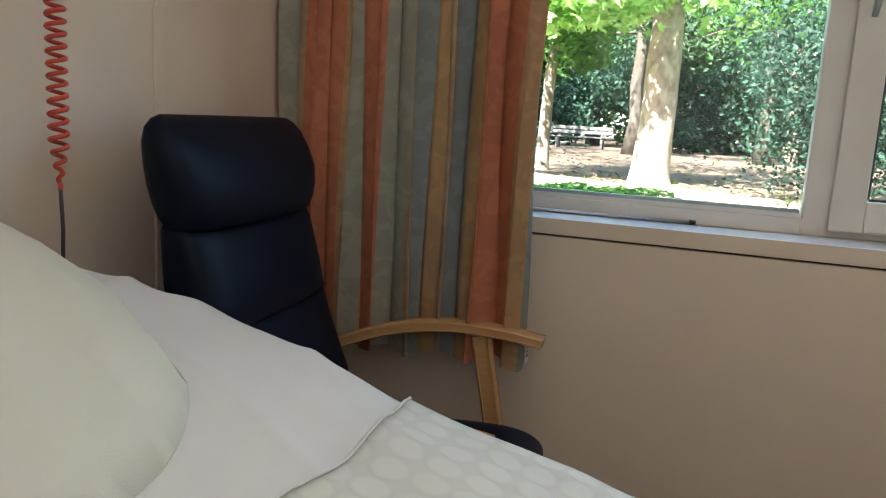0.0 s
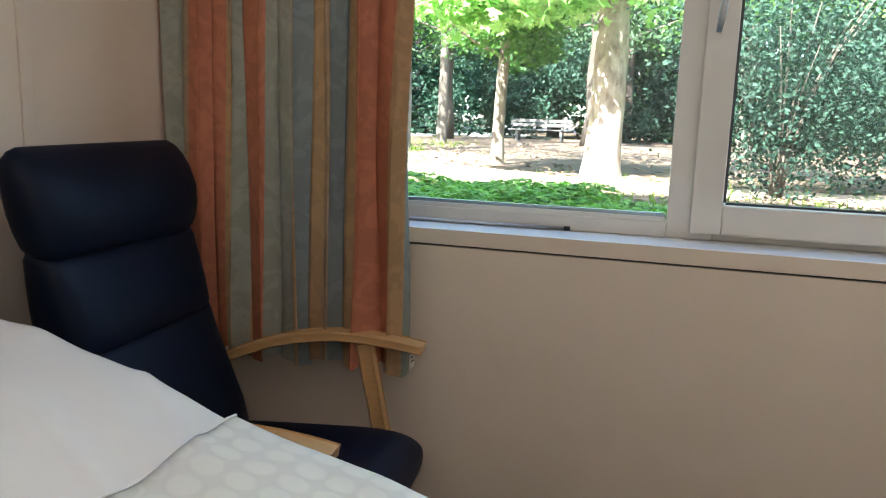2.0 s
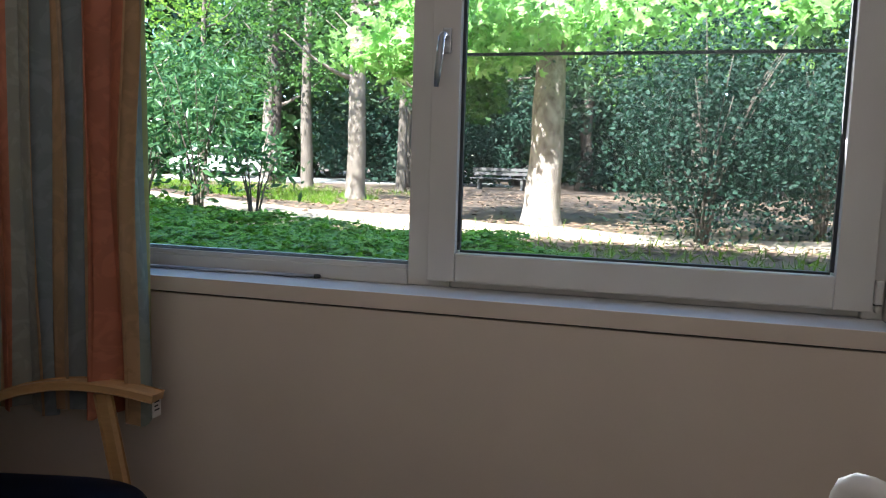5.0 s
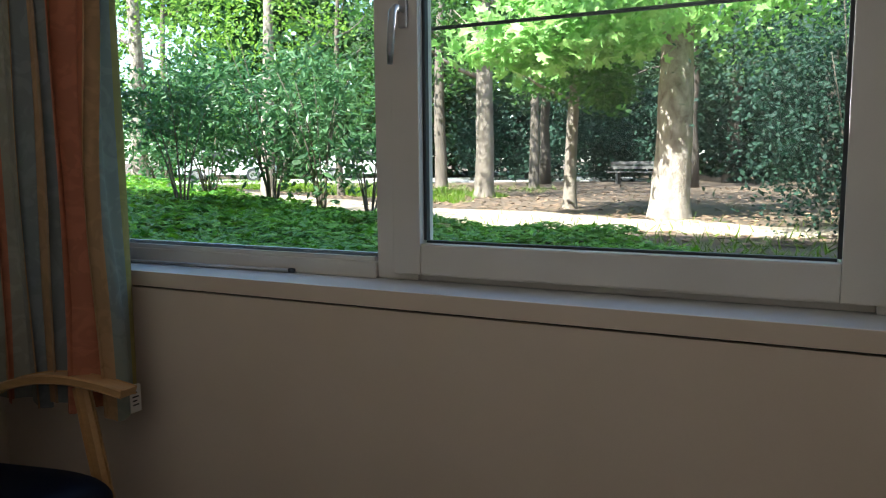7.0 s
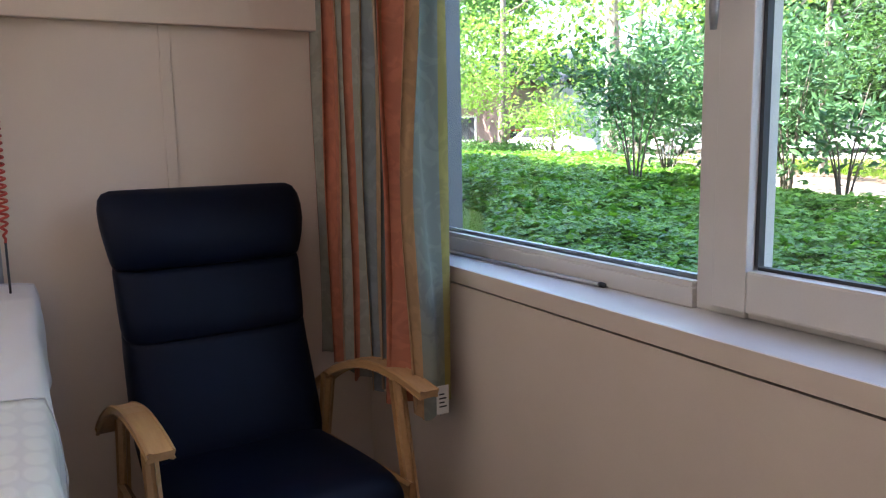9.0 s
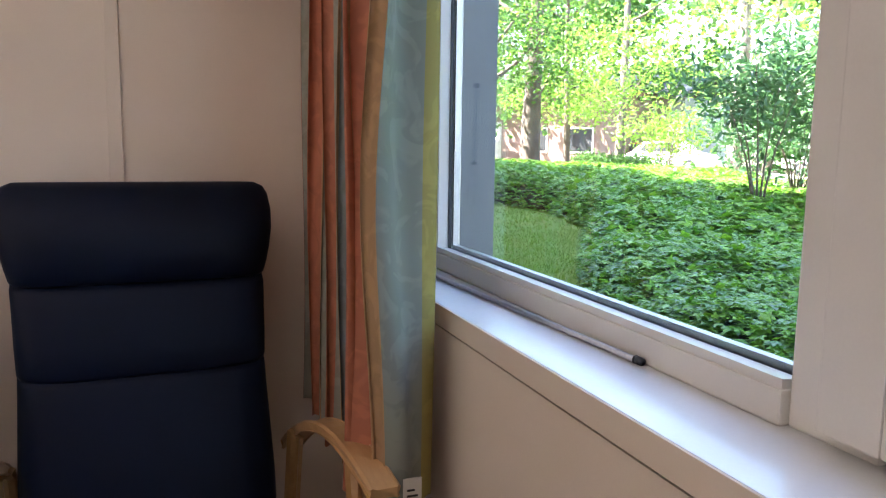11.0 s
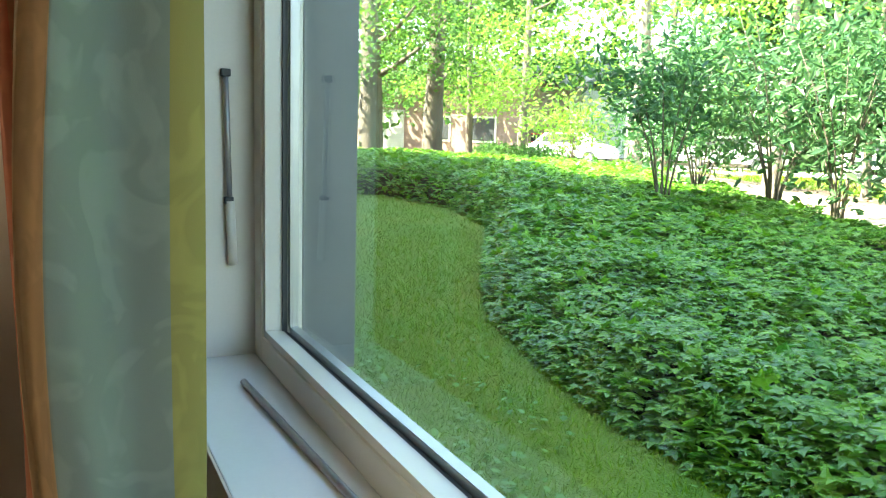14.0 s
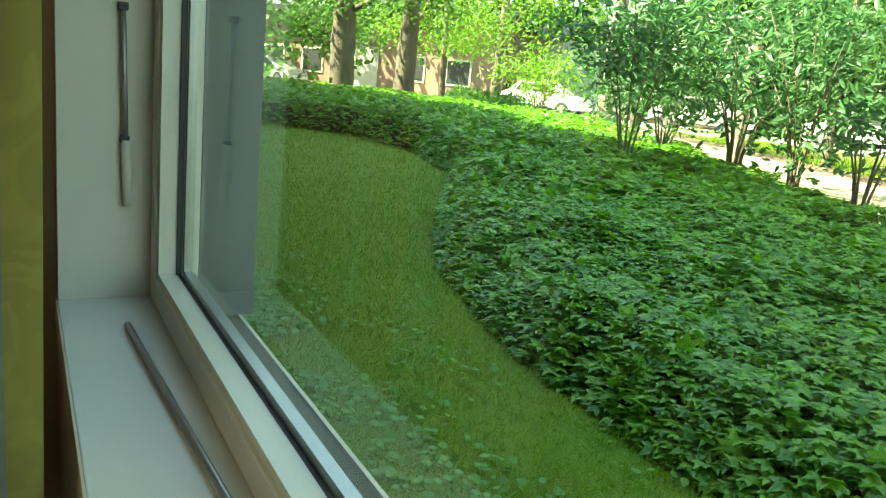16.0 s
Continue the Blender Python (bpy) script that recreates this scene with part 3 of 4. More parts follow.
def bed():
    t = thing("hospital_bed", "white hospital bed with its head section raised", "bed", at=(1.2, YM, 0))
    W = (YB1 - YB0) / 2
    part("base_frame", box(-1.08, 0.94, -W + 0.07, W - 0.07, 0.34, 0.42, 0.01), PLASTIC, t)
    part("footboard", box(0.965, 0.995, -W + 0.03, W - 0.03, 0.36, 0.79, 0.014), PLASTIC, t)
    part("headboard", box(-1.135, -1.11, -W + 0.03, W - 0.03, 0.40, 0.90, 0.012), PLASTIC, t)
    for x in (-0.9, 0.8):
        for y in (-W + 0.13, W - 0.13):
            leg = part("leg", tube([(x, y, 0.09), (x, y, 0.345)], 0.025, 10), ALU, t)
            part("castor", tube([(x, y - 0.015, 0.05), (x, y + 0.015, 0.05)], 0.05, 14), GASKET, leg)
    secs = []
    for k in range(30):
        x = -1.08 + 2.03 * k / 29
        h = bed_top(x + 1.2) - 0.006
        secs.append([(x, -W + 0.027, h - 0.20), (x, W - 0.027, h - 0.20), (x, W - 0.012, h - 0.12), (x, W - 0.012, h - 0.03), (x, W - 0.032, h - 0.004), (x, W * 0.5, h), (x, -W * 0.5, h), (x, -W + 0.032, h - 0.004), (x, -W + 0.012, h - 0.03), (x, -W + 0.012, h - 0.12)])
    part("mattress", loft(secs), SHEET, t, "mattress under a fitted sheet", True)
    GY = -1.44 - YM
    loop = [(0.0, 0.40), (0.0, 0.875), (0.02, 0.894), (0.07, 0.906), (0.16, 0.912), (0.30, 0.912), (0.55, 0.907), (0.78, 0.899), (0.92, 0.886), (0.98, 0.868), (1.0, 0.845), (1.0, 0.40)]
    grip = part("side_grip", tube([(1.045 + 0.078 * u, GY + 0.556 - 0.047 * u, z + 0.006) for u, z in loop], [0.0155] * len(loop), 14), PLASTIC, t, "white plastic grip loop", True)
    part("grip_bracket", box(0.90, 1.115, GY + 0.30, GY + 0.575, 0.375, 0.405, 0.004), PLASTIC, grip)
    return t


bed()


def bedding(name, label, category, body, material, hem_label, span):
    """A cloth with a rolled hem along its turned-down edge."""
    t = thing(name, label, category, at=(1.2, YM, 0))
    bm = cover(*span)
    bm.verts.ensure_lookup_table()
    edge = [bm.verts[k].co.copy() + Vector((0, 0, 0.002)) for k in range(span[6] + 1)]
    thicken(part(body, bm, material, t, "", True), 0.005)
    part("hem", tube(edge, 0.0022, 8), SHEET, t, hem_label, True)


bedding("bed_sheet", "creased white cotton sheet spread over the mattress", "sheet", "sheet_cloth", SHEET, "stitched white hem", (0.13, 0.98, 0.20, 0.006, 0.02, 90, 90))
bedding("quilt", "pale quilt with a scalloped stitch pattern on the bed", "quilt", "quilt_cloth", quilt_mat(), "rolled white hem", (0.80, 2.155, 0.26, 0.012, 0.03, 70, 60))


def pillow():
    t = thing("pillow", "plump pale green-white pillow on the raised bed head", "pillow", at=(0.34, -1.47, 0.955))
    bm = bmesh.new()
    n = 26
    for side in (1, -1):
        g = []
        for i in range(n + 1):
            row = []
            for j in range(n + 1):
                u, v = i / n * 2 - 1, j / n * 2 - 1
                f = ((1 - abs(u) ** 2.6) * (1 - abs(v) ** 2.6)) ** 0.6
                x = u * 0.38 * math.sqrt(1 - 0.42 * v * v)
                y = v * 0.29 * math.sqrt(1 - 0.42 * u * u)
                z = side * 0.082 * f + 0.030 * f * max(0, noise.noise((u * 3 + v * 5, v * 2 - u, 4))) + 0.010 * f * noise.noise((u * 2.2, v * 2.2, side)) + 0.004 * noise.noise((u * 7, v * 7, side))
                row.append(bm.verts.new((x, y, z - 0.36 * x)))
            g.append(row)
        for a, b in zip(g, g[1:]):
            for j in range(n):
                q = (a[j], b[j], b[j + 1], a[j + 1])
                bm.faces.new(q if side > 0 else tuple(reversed(q)))
    bmesh.ops.remove_doubles(bm, verts=bm.verts, dist=0.0008)
    part("pillowcase", bm, PILLOW, t, "", True)


pillow()


def call_cord():
    t = thing("call_cord", "coiled red call-button cord hanging by the bed head", "cord", at=(0.245, -1.057, 0))
    CR = mat("red_cord", (0.55, 0.07, 0.035), (0.45, 0.05, 0.03), 0.4, 20, 200, 0)
    pts = []
    for k in range(0, 34 * 14 + 1):
        a = 2 * math.pi * k / 14
        s = k / (34 * 14)
        r = 0.0125 if s > 0.1 else 0.0125 * s / 0.1
        pts.append((r * math.cos(a), r * math.sin(a), 1.03 + 0.60 * s ** 0.93))
    part("coil", tube(pts, 0.0036, 6), CR, t, smooth=True)
    part("lead", tube([(0, 0, 0.90), (0.003, 0, 0.97), (0, 0, 1.035)], 0.003, 6), GASKET, t, "thin straight lead", True)
    part("upper_lead", tube([(0.0125, 0, 1.63), (-0.06, 0, 1.70), (-0.105, 0, 1.72)], 0.0036, 6), CR, t, smooth=True)


call_cord()


def drip_pole():
    t = thing("drip_pole", "slim grey metal pole standing behind the bed head", "pole", at=(0.105, -1.085, 0))
    part("pole", tube([(0, 0, 0.03), (0, 0, 1.9)], 0.011, 12), ALU, t, smooth=True)
    part("foot", tube([(0, 0, 0), (0, 0, 0.03)], [0.045, 0.035], 16), ALU, t)


drip_pole()


# ---- outdoors ----
def ground_z(x, y):
    s = min(max((y - 0.4) / 6.0, 0), 1)
    return 0.06 + 0.19 * s * s * (3 - 2 * s)


def ground():
    bm = bmesh.new()
    xs = [-400, -150, -60] + [-30 + 1.0 * i for i in range(61)] + [60, 150, 400]
    ys = [0.31, 0.6, 1, 1.5, 2, 2.5, 3, 3.5, 4, 4.5, 5, 5.5, 6, 6.5, 7, 8] + [9 + 1.5 * i for i in range(24)] + [60, 120, 300, 600]
    g = [[bm.verts.new((x, y, ground_z(x, y) + (0.03 * noise.noise((x * 0.6, y * 0.6, 0)) if 1 < y < 45 else 0))) for x in xs] for y in ys]
    for a, b in zip(g, g[1:]):
        for i in range(len(xs) - 1):
            bm.faces.new((a[i], a[i + 1], b[i + 1], b[i]))
    vs = [bm.verts.new(p) for p in ((-400, -400, 0.0), (400, -400, 0.0), (400, -4.2, 0.0), (-400, -4.2, 0.0))]
    bm.faces.new(vs)
    return setting("ground", bm, SOIL, "lawn and leaf-strewn ground under the trees", "ground", True)


ground()


# upper storeys added unseen above the room's building, sized to shade lawn and ivy
setting("shade_block_upper", box(-32, 14, -9, 0.30, CZ + 0.11, 10.3), mat("facade_brick", (0.32, 0.17, 0.12), (0.26, 0.13, 0.09), 0.85, 2, 60, 0.3), "unseen brick upper storeys added to shade the lawn and ivy", "wall")
setting("wall_outer", box(-32, -0.16, -0.05, 0.30, 0.0, CZ + 0.10), mat("facade_brick_low", (0.32, 0.17, 0.12), (0.26, 0.13, 0.09), 0.85, 2, 60, 0.3), "brick outer wall beside the window", "wall")
setting("wall_outer", box(4.66, 14, -0.05, 0.30, 0.0, CZ + 0.10), mat("facade_brick_side", (0.32, 0.17, 0.12), (0.26, 0.13, 0.09), 0.85, 2, 60, 0.3), "brick outer wall beside the window", "wall")

RNG = np.random.default_rng(7)


def flat_mesh(name, verts, faces, material):
    me = bpy.data.meshes.new(name)
    me.from_pydata(verts, [], faces)
    me.materials.append(material)
    return me


LEAF_SHAPES = {
    "oval": (np.array([(0, 0, 0), (0.28, 0.45, 0.06), (0, 1, 0), (-0.28, 0.45, 0.06)]), [(0, 1, 2), (0, 2, 3)]),
    "ivy": (np.array([(0, 0.02, 0.02), (0.22, -0.14, -0.02), (0.46, -0.02, -0.05), (0.36, 0.16, 0.03), (0.60, 0.42, -0.07), (0.22, 0.48, 0.05), (0, 1.0, -0.10), (-0.22, 0.48, 0.05), (-0.60, 0.42, -0.07), (-0.36, 0.16, 0.03), (-0.46, -0.02, -0.05), (-0.22, -0.14, -0.02), (0, 0.46, -0.02)]),
            [(0, 1, 2, 3), (0, 3, 12), (3, 4, 5, 12), (12, 5, 6), (12, 6, 7), (12, 7, 8, 9), (0, 12, 9), (0, 9, 10, 11)]),
    "laurel": (np.array([(0, 0, 0), (0.17, 0.35, 0.05), (0.13, 0.72, 0.02), (0, 1, -0.06), (-0.13, 0.72, 0.02), (-0.17, 0.35, 0.05), (0, 0.5, -0.02)]), [(0, 1, 6), (1, 2, 6), (2, 3, 6), (3, 4, 6), (4, 5, 6), (5, 0, 6)]),
    "blade": (np.array([(-0.06, 0, 0), (0.06, 0, 0), (0, 1, 0.12)]), [(0, 1, 2)]),
    "fan": (np.array([(0, 0, 0), (0.55, 0.35, -0.05), (0.42, 0.85, -0.12), (0, 1.05, -0.1), (-0.42, 0.85, -0.12), (-0.55, 0.35, -0.05)]), [(0, 1, 2, 3), (0, 3, 4, 5)]),
}


def leaf_cloud(name, pts, size, material, shape="oval", flat=0.0, upright=0.0):
    """Many leaves at pts. flat: how far they lie level; upright: how far they stand."""
    n = len(pts)
    sv, sf = LEAF_SHAPES[shape]
    d = RNG.normal(size=(n, 3))
    d[:, 2] = d[:, 2] * (1 - flat) + upright * 3
    d /= np.linalg.norm(d, axis=1)[:, None]
    nn = RNG.normal(size=(n, 3)) * (1 - flat) + np.array([0, 0, 1.0]) * flat * 2
    u = np.cross(d, nn)
    u /= np.linalg.norm(u, axis=1)[:, None] + 1e-9
    w = np.cross(u, d)
    s = size * RNG.uniform(0.6, 1.35, size=(n, 1, 1))
    v = pts[:, None, :] + s * (sv[None, :, 0:1] * u[:, None, :] + sv[None, :, 1:2] * d[:, None, :] + sv[None, :, 2:3] * w[:, None, :])
    k = len(sv)
    faces = [tuple(i * k + a for a in f) for i in range(n) for f in sf]
    return flat_mesh(name, v.reshape(-1, 3).tolist(), faces, material)


def blob_points(n, centre, radii, clumps=40, spread=0.25, shell=0.55):
    """Points gathered in clumps inside an ellipsoid, with gaps between."""
    c = RNG.normal(size=(clumps, 3))
    c /= np.linalg.norm(c, axis=1)[:, None]
    c *= RNG.uniform(shell, 1, size=(clumps, 1)) ** 0.7
    p = c[RNG.integers(0, clumps, n)] + RNG.normal(size=(n, 3)) * spread
    return p * np.array(radii) + np.array(centre)


def tree(name, label, x, y, r, height, bark, blobs, leaf, leaf_size, shape="oval", lean=(0, 0), limbs=5):
    """A tapered trunk with limbs and a crown. blobs: (count, offset, radii, clumps)."""
    z0 = ground_z(x, y)
    t = thing(name, label, "tree", at=(x, y, z0))
    rnd = random.Random(int(abs(x * 131 + y * 17)))
    pts, rad = [], []
    for k in range(25):
        s = (k / 24) ** 1.5
        pts.append((lean[0] * s * height + 0.05 * math.sin(5 * s + x), lean[1] * s * height + 0.05 * math.sin(4 * s + y), height * s - 0.05))
        rad.append(r * (1.0 + 0.28 * math.exp(-s * height / 0.20)) * (1 - 0.6 * s))
    bm = tube(pts, rad, 14)
    for v in bm.verts:
        q = v.co
        g = 1 + 0.10 * noise.noise((q.x * 5, q.y * 5, q.z * 1.3)) + 0.06 * noise.noise((q.x * 16, q.y * 16, q.z * 4))
        c = Vector((lean[0] * q.z, lean[1] * q.z, 0))
        v.co = Vector((c.x + (q.x - c.x) * g, c.y + (q.y - c.y) * g, q.z))
    part("trunk", bm, bark, t, smooth=True)
    for i in range(limbs):
        z = height * rnd.uniform(0.3, 0.95)
        a, ln = rnd.uniform(0, 6.28), rnd.uniform(1.2, 3.0) * min(1, height / 7)
        b = Vector((lean[0] * z, lean[1] * z, z))
        ps = [b + Vector((math.cos(a) * ln * s, math.sin(a) * ln * s, ln * (0.25 * s + 0.35 * s * s))) for s in (0, 0.3, 0.6, 1)]
        part("limb", tube(ps, [r * 0.30, r * 0.22, r * 0.15, r * 0.06], 7), bark, t, smooth=True)
    p = np.concatenate([blob_points(n, o, rr, cl) for n, o, rr, cl in blobs])
    ob = new("crown", leaf_cloud("crown", p, leaf_size, leaf, shape, flat=0.35))
    ob.parent = t
    return t


# unseen high crown, filled out to throw patchy shade on the ground
HIGH_SHADE = lambda n, h, r: (int(n * 1.35), (0, 0, h), (r * 1.1, r * 1.1, 2.2), 30)
tree("broad_tree", "old broad tree with sun dapples in its bark colour and sun-bright lower leaves", 0.08, 11.3, 0.31, 9, BARK_DAPPLED,
     # clumps at 4.7 and 9 m, added out of view, dapple trunk and ground
     [(750, (0.4, -1.0, 3.4), (2.5, 1.0, 0.55), 20), (1500, (0.3, 1.6, 3.4), (2.6, 1.4, 0.8), 24), (1300, (-1.7, -0.9, 3.0), (1.5, 1.2, 0.5), 18), (1300, (2.6, -0.5, 3.4), (1.6, 1.2, 0.65), 16), (170, (-0.87, -2.4, 4.7), (0.8, 0.7, 0.5), 70), (2300, (0, 0.4, 9.0), (4.6, 2.0, 1.5), 44)], LEAF_SUNLIT, 0.19, "ivy", limbs=8)
# the wide clump at 7.2 m is added out of view as ground shade
tree("young_tree", "slim young tree with a small rounded crown and unseen shading leaves above", -2.12, 13.0, 0.13, 6, BARK_MID, [(2200, (0.2, -0.2, 2.45), (0.95, 0.9, 0.45), 22), (900, (0, 0, 4.2), (1.2, 1.2, 0.8), 16), (1700, (-1.2, -0.8, 7.2), (3.4, 2.6, 1.1), 36)], LEAF, 0.13, "oval", (0.015, 0), 4)
# the forward clump at 8.6 m is an unseen addition that shades the clearing
tree("beech_tree", "tall tree with a straight grey trunk", -5.58, 16.6, 0.25, 10, BARK_MID, [(1500, (-0.6, 0.4, 5.0), (2.4, 2.0, 1.2), 24), (2000, (-1.0, -3.6, 8.6), (4.0, 2.4, 1.2), 40), HIGH_SHADE(2000, 9, 3.4)], LEAF, 0.16)
tree("beech_tree", "tall tree with a straight grey trunk", -14.8, 29, 0.32, 10, BARK_MID, [(1800, (0, 0, 6), (3, 3, 1.6), 24), HIGH_SHADE(1500, 9, 3.2)], LEAF, 0.2)
tree("birch_tree", "slender pale-barked tree behind the shrubs", -8.4, 11.6, 0.16, 7, BARK_DAPPLED, [(1700, (0, 0, 3.9), (1.6, 1.6, 1.0), 22), HIGH_SHADE(1400, 7, 2.6)], LEAF_LIGHT, 0.11)
tree("birch_tree", "slender pale-barked tree behind the ivy", -13.6, 12.7, 0.23, 8, BARK_DAPPLED, [(1800, (0, 0.4, 4.2), (2.2, 2.0, 1.3), 24), HIGH_SHADE(1400, 8, 2.8)], LEAF_LIGHT, 0.12)
tree("lime_tree", "mature tree with a thick grey trunk at the lawn's far end", -21.5, 11.0, 0.36, 9, BARK, [(2600, (0, 0, 4.3), (3.2, 3.0, 1.4), 30), HIGH_SHADE(1500, 8.5, 3)], LEAF_LIGHT, 0.16)
tree("lime_tree", "mature tree with a dark trunk at the lawn's far end", -20.5, 8.35, 0.40, 9, BARK, [(2600, (0.5, 0.5, 4.0), (2.8, 2.8, 1.3), 30), HIGH_SHADE(1500, 8.5, 3)], LEAF, 0.16)
tree("lime_tree", "mature tree with a patchy trunk behind the dark shrub", 7.4, 14.0, 0.26, 9, BARK_MID, [(1800, (0, -0.5, 3.8), (2.4, 2.0, 1.0), 24), HIGH_SHADE(1800, 8.5, 3.4)], LEAF_LIGHT, 0.16, "fan")
tree("lime_tree", "tree with a dark trunk beyond the clearing", -9.8, 22.5, 0.22, 9, BARK, [(1600, (0, 0, 5), (2.6, 2.4, 1.5), 24)], LEAF, 0.18)
tree("lime_tree", "tree with a dark trunk beyond the clearing", -6.2, 22.0, 0.17, 9, BARK, [(1500, (0, 0, 5), (2.4, 2.4, 1.6), 24)], LEAF, 0.18)
tree("lime_tree", "tree with a dark trunk beyond the clearing", 3.0, 22.0, 0.22, 9, BARK, [(1700, (0, 0, 4.6), (2.8, 2.4, 1.8), 24)], LEAF, 0.18)
tree("lime_tree", "tree with a dark trunk beyond the clearing", -25.5, 17.0, 0.22, 9, BARK, [(1600, (0, 0, 5), (2.6, 2.4, 1.5), 24)], LEAF_LIGHT, 0.18)


def shrub(name, label, x, y, h, r, n, leaf, size, stems=7, low=0.35, clumps=34, shape="oval"):
    z0 = ground_z(x, y)
    t = thing(name, label, "shrub", at=(x, y, z0))
    rnd = random.Random(int(abs(x * 37 + y * 91)))
    for i in range(stems):
        a = rnd.uniform(0, 6.28)
        e = Vector((math.cos(a) * r * 0.7, math.sin(a) * r * 0.7, h * rnd.uniform(0.6, 0.95)))
        ps = [Vector((e.x * s * s * 0.9 + 0.06 * math.cos(a), e.y * s * s * 0.9 + 0.06 * math.sin(a), e.z * s)) for s in (0, 0.25, 0.5, 0.75, 1)]
        part("stem", tube(ps, [0.02, 0.016, 0.012, 0.008, 0.004], 6), BARK, t, smooth=True)
    p = blob_points(n, (0, 0, h * (0.5 + low / 2)), (r, r, h * (1 - low) / 2), clumps, 0.22, 0.2)
    ob = new("foliage", leaf_cloud("foliage", p, size, leaf, shape, 0.2))
    ob.parent = t
    return t


tree("lime_tree", "young tree with low leafy branches before the road", -15.6, 15.6, 0.12, 7, BARK, [(2600, (0, 0, 2.9), (2.0, 1.8, 0.9), 30)], LEAF_LIGHT, 0.13)
tree("lime_tree", "young tree with low leafy branches before the road", -24.0, 13.6, 0.14, 7, BARK, [(2600, (0, 0, 3.0), (2.4, 2.0, 1.0), 30)], LEAF_LIGHT, 0.15)
tree("lime_tree", "young tree with low leafy branches before the road", -9.6, 16.0, 0.10, 7, BARK, [(2200, (0, 0, 2.9), (1.7, 1.6, 0.9), 26)], LEAF, 0.12)
tree("lime_tree", "young tree with low leafy branches before the road", -30.5, 12.5, 0.16, 7, BARK, [(2600, (0, 0, 3.4), (2.8, 2.4, 1.2), 30)], LEAF, 0.18)
shrub("holly_shrub", "tall dense evergreen shrub with shade in its dark green colour", 2.6, 8.9, 3.0, 1.45, 13500, LEAF_SHADED, 0.078, 12, 0.10, 80)
shrub("holly_shrub", "tall dense evergreen shrub with shade in its dark green colour", 4.3, 10.4, 3.2, 1.5, 10500, LEAF_SHADED, 0.08, 10, 0.1, 70)
shrub("laurel_shrub", "loose evergreen shrub before the road", -10.6, 10.6, 2.3, 1.1, 1500, LAUREL, 0.13, 8, 0.3, 40, "laurel")
shrub("laurel_shrub", "loose evergreen shrub before the road", -14.2, 11.2, 2.3, 1.1, 1500, LEAF_LIGHT, 0.13, 8, 0.3, 40, "laurel")
shrub("laurel_shrub", "slender small evergreen with bare lower stems rising from the ivy", -6.2, 6.9, 2.55, 0.85, 1700, LAUREL, 0.13, 5, 0.48, 30, "laurel")
shrub("laurel_shrub", "wide open evergreen shrub with long leaves behind the ivy", -5.9, 8.6, 3.1, 1.5, 2100, LAUREL, 0.15, 8, 0.28, 44, "laurel")
shrub("laurel_shrub", "wide open evergreen shrub with long leaves behind the ivy", -7.7, 9.0, 2.6, 1.2, 1700, LAUREL, 0.15, 8, 0.22, 36, "laurel")
shrub("laurel_shrub", "wide open evergreen shrub with long leaves behind the ivy", -4.6, 8.2, 2.6, 0.95, 1400, LAUREL, 0.145, 7, 0.22, 36, "laurel")
shrub("laurel_shrub", "low evergreen shrub with long leaves at the ivy's edge", -3.3, 7.5, 1.7, 0.55, 380, LAUREL, 0.14, 6, 0.25, 14, "laurel")

# tall spruces of the wood, bare below with drooping high boughs
WOOD_RND = random.Random(21)


def spruce(x, y, r, height, skirt):
    z0 = ground_z(x, y)
    t = thing("spruce_tree", "tall dark spruce with a bare lower trunk in the wood", "tree", "spruces of the wood", at=(x, y, z0))
    pts = [(0.04 * math.sin(3 * k + x), 0.04 * math.cos(2 * k + y), height * k / 12 - 0.05) for k in range(13)]
    part("trunk", tube(pts, [r * (1 + 0.5 * math.exp(-3 * k)) * (1 - 0.06 * k) for k in range(13)], 12), BARK_SPRUCE_SHADED, t, smooth=True)
    cloud = []
    for k in range(int(height * 4.2)):
        z = skirt + (height - skirt) * k / (height * 4.2)
        reach = 2.7 * (1 - 0.65 * (z - skirt) / (height - skirt)) * WOOD_RND.uniform(0.7, 1.15)
        a = WOOD_RND.uniform(0, 6.283)
        q = RNG.uniform(0.15, 1, 110)
        side = RNG.normal(size=110) * 0.26 * q
        drop = -0.22 * reach * q ** 1.6 - np.abs(RNG.normal(size=110)) * 0.30
        cloud.append(np.stack([math.cos(a) * reach * q - math.sin(a) * side, math.sin(a) * reach * q + math.cos(a) * side, z + drop], 1))
        if k % 6 == 0:
            part("bough", tube([(0, 0, z), (math.cos(a) * reach * 0.5, math.sin(a) * reach * 0.5, z - 0.08), (math.cos(a) * reach, math.sin(a) * reach, z - 0.22 * reach)], [0.045, 0.03, 0.01], 6), BARK_SPRUCE_SHADED, t, smooth=True)
    ob = new("crown", leaf_cloud("crown", np.concatenate(cloud), 0.26, SPRUCE, "laurel", 0.1))
    ob.parent = t


for sx, sy, sr, sh, sk in ((-12.9, 26.0, 0.24, 14, 4.2), (-7.4, 26.5, 0.20, 14, 3.6), (-10.9, 33.0, 0.28, 15, 4.0), (-1.7, 24.5, 0.22, 14, 4.0), (-1.0, 30.0, 0.26, 15, 3.4), (2.3, 23.0, 0.20, 13, 4.0), (3.4, 27.0, 0.26, 15, 3.2),
                           (6.8, 21.0, 0.24, 14, 3.4), (9.5, 26.5, 0.26, 15, 3.0), (-4.6, 34.5, 0.26, 15, 3.2), (12.0, 20.0, 0.24, 14, 3.2)):
    spruce(sx, sy, sr, sh, sk)


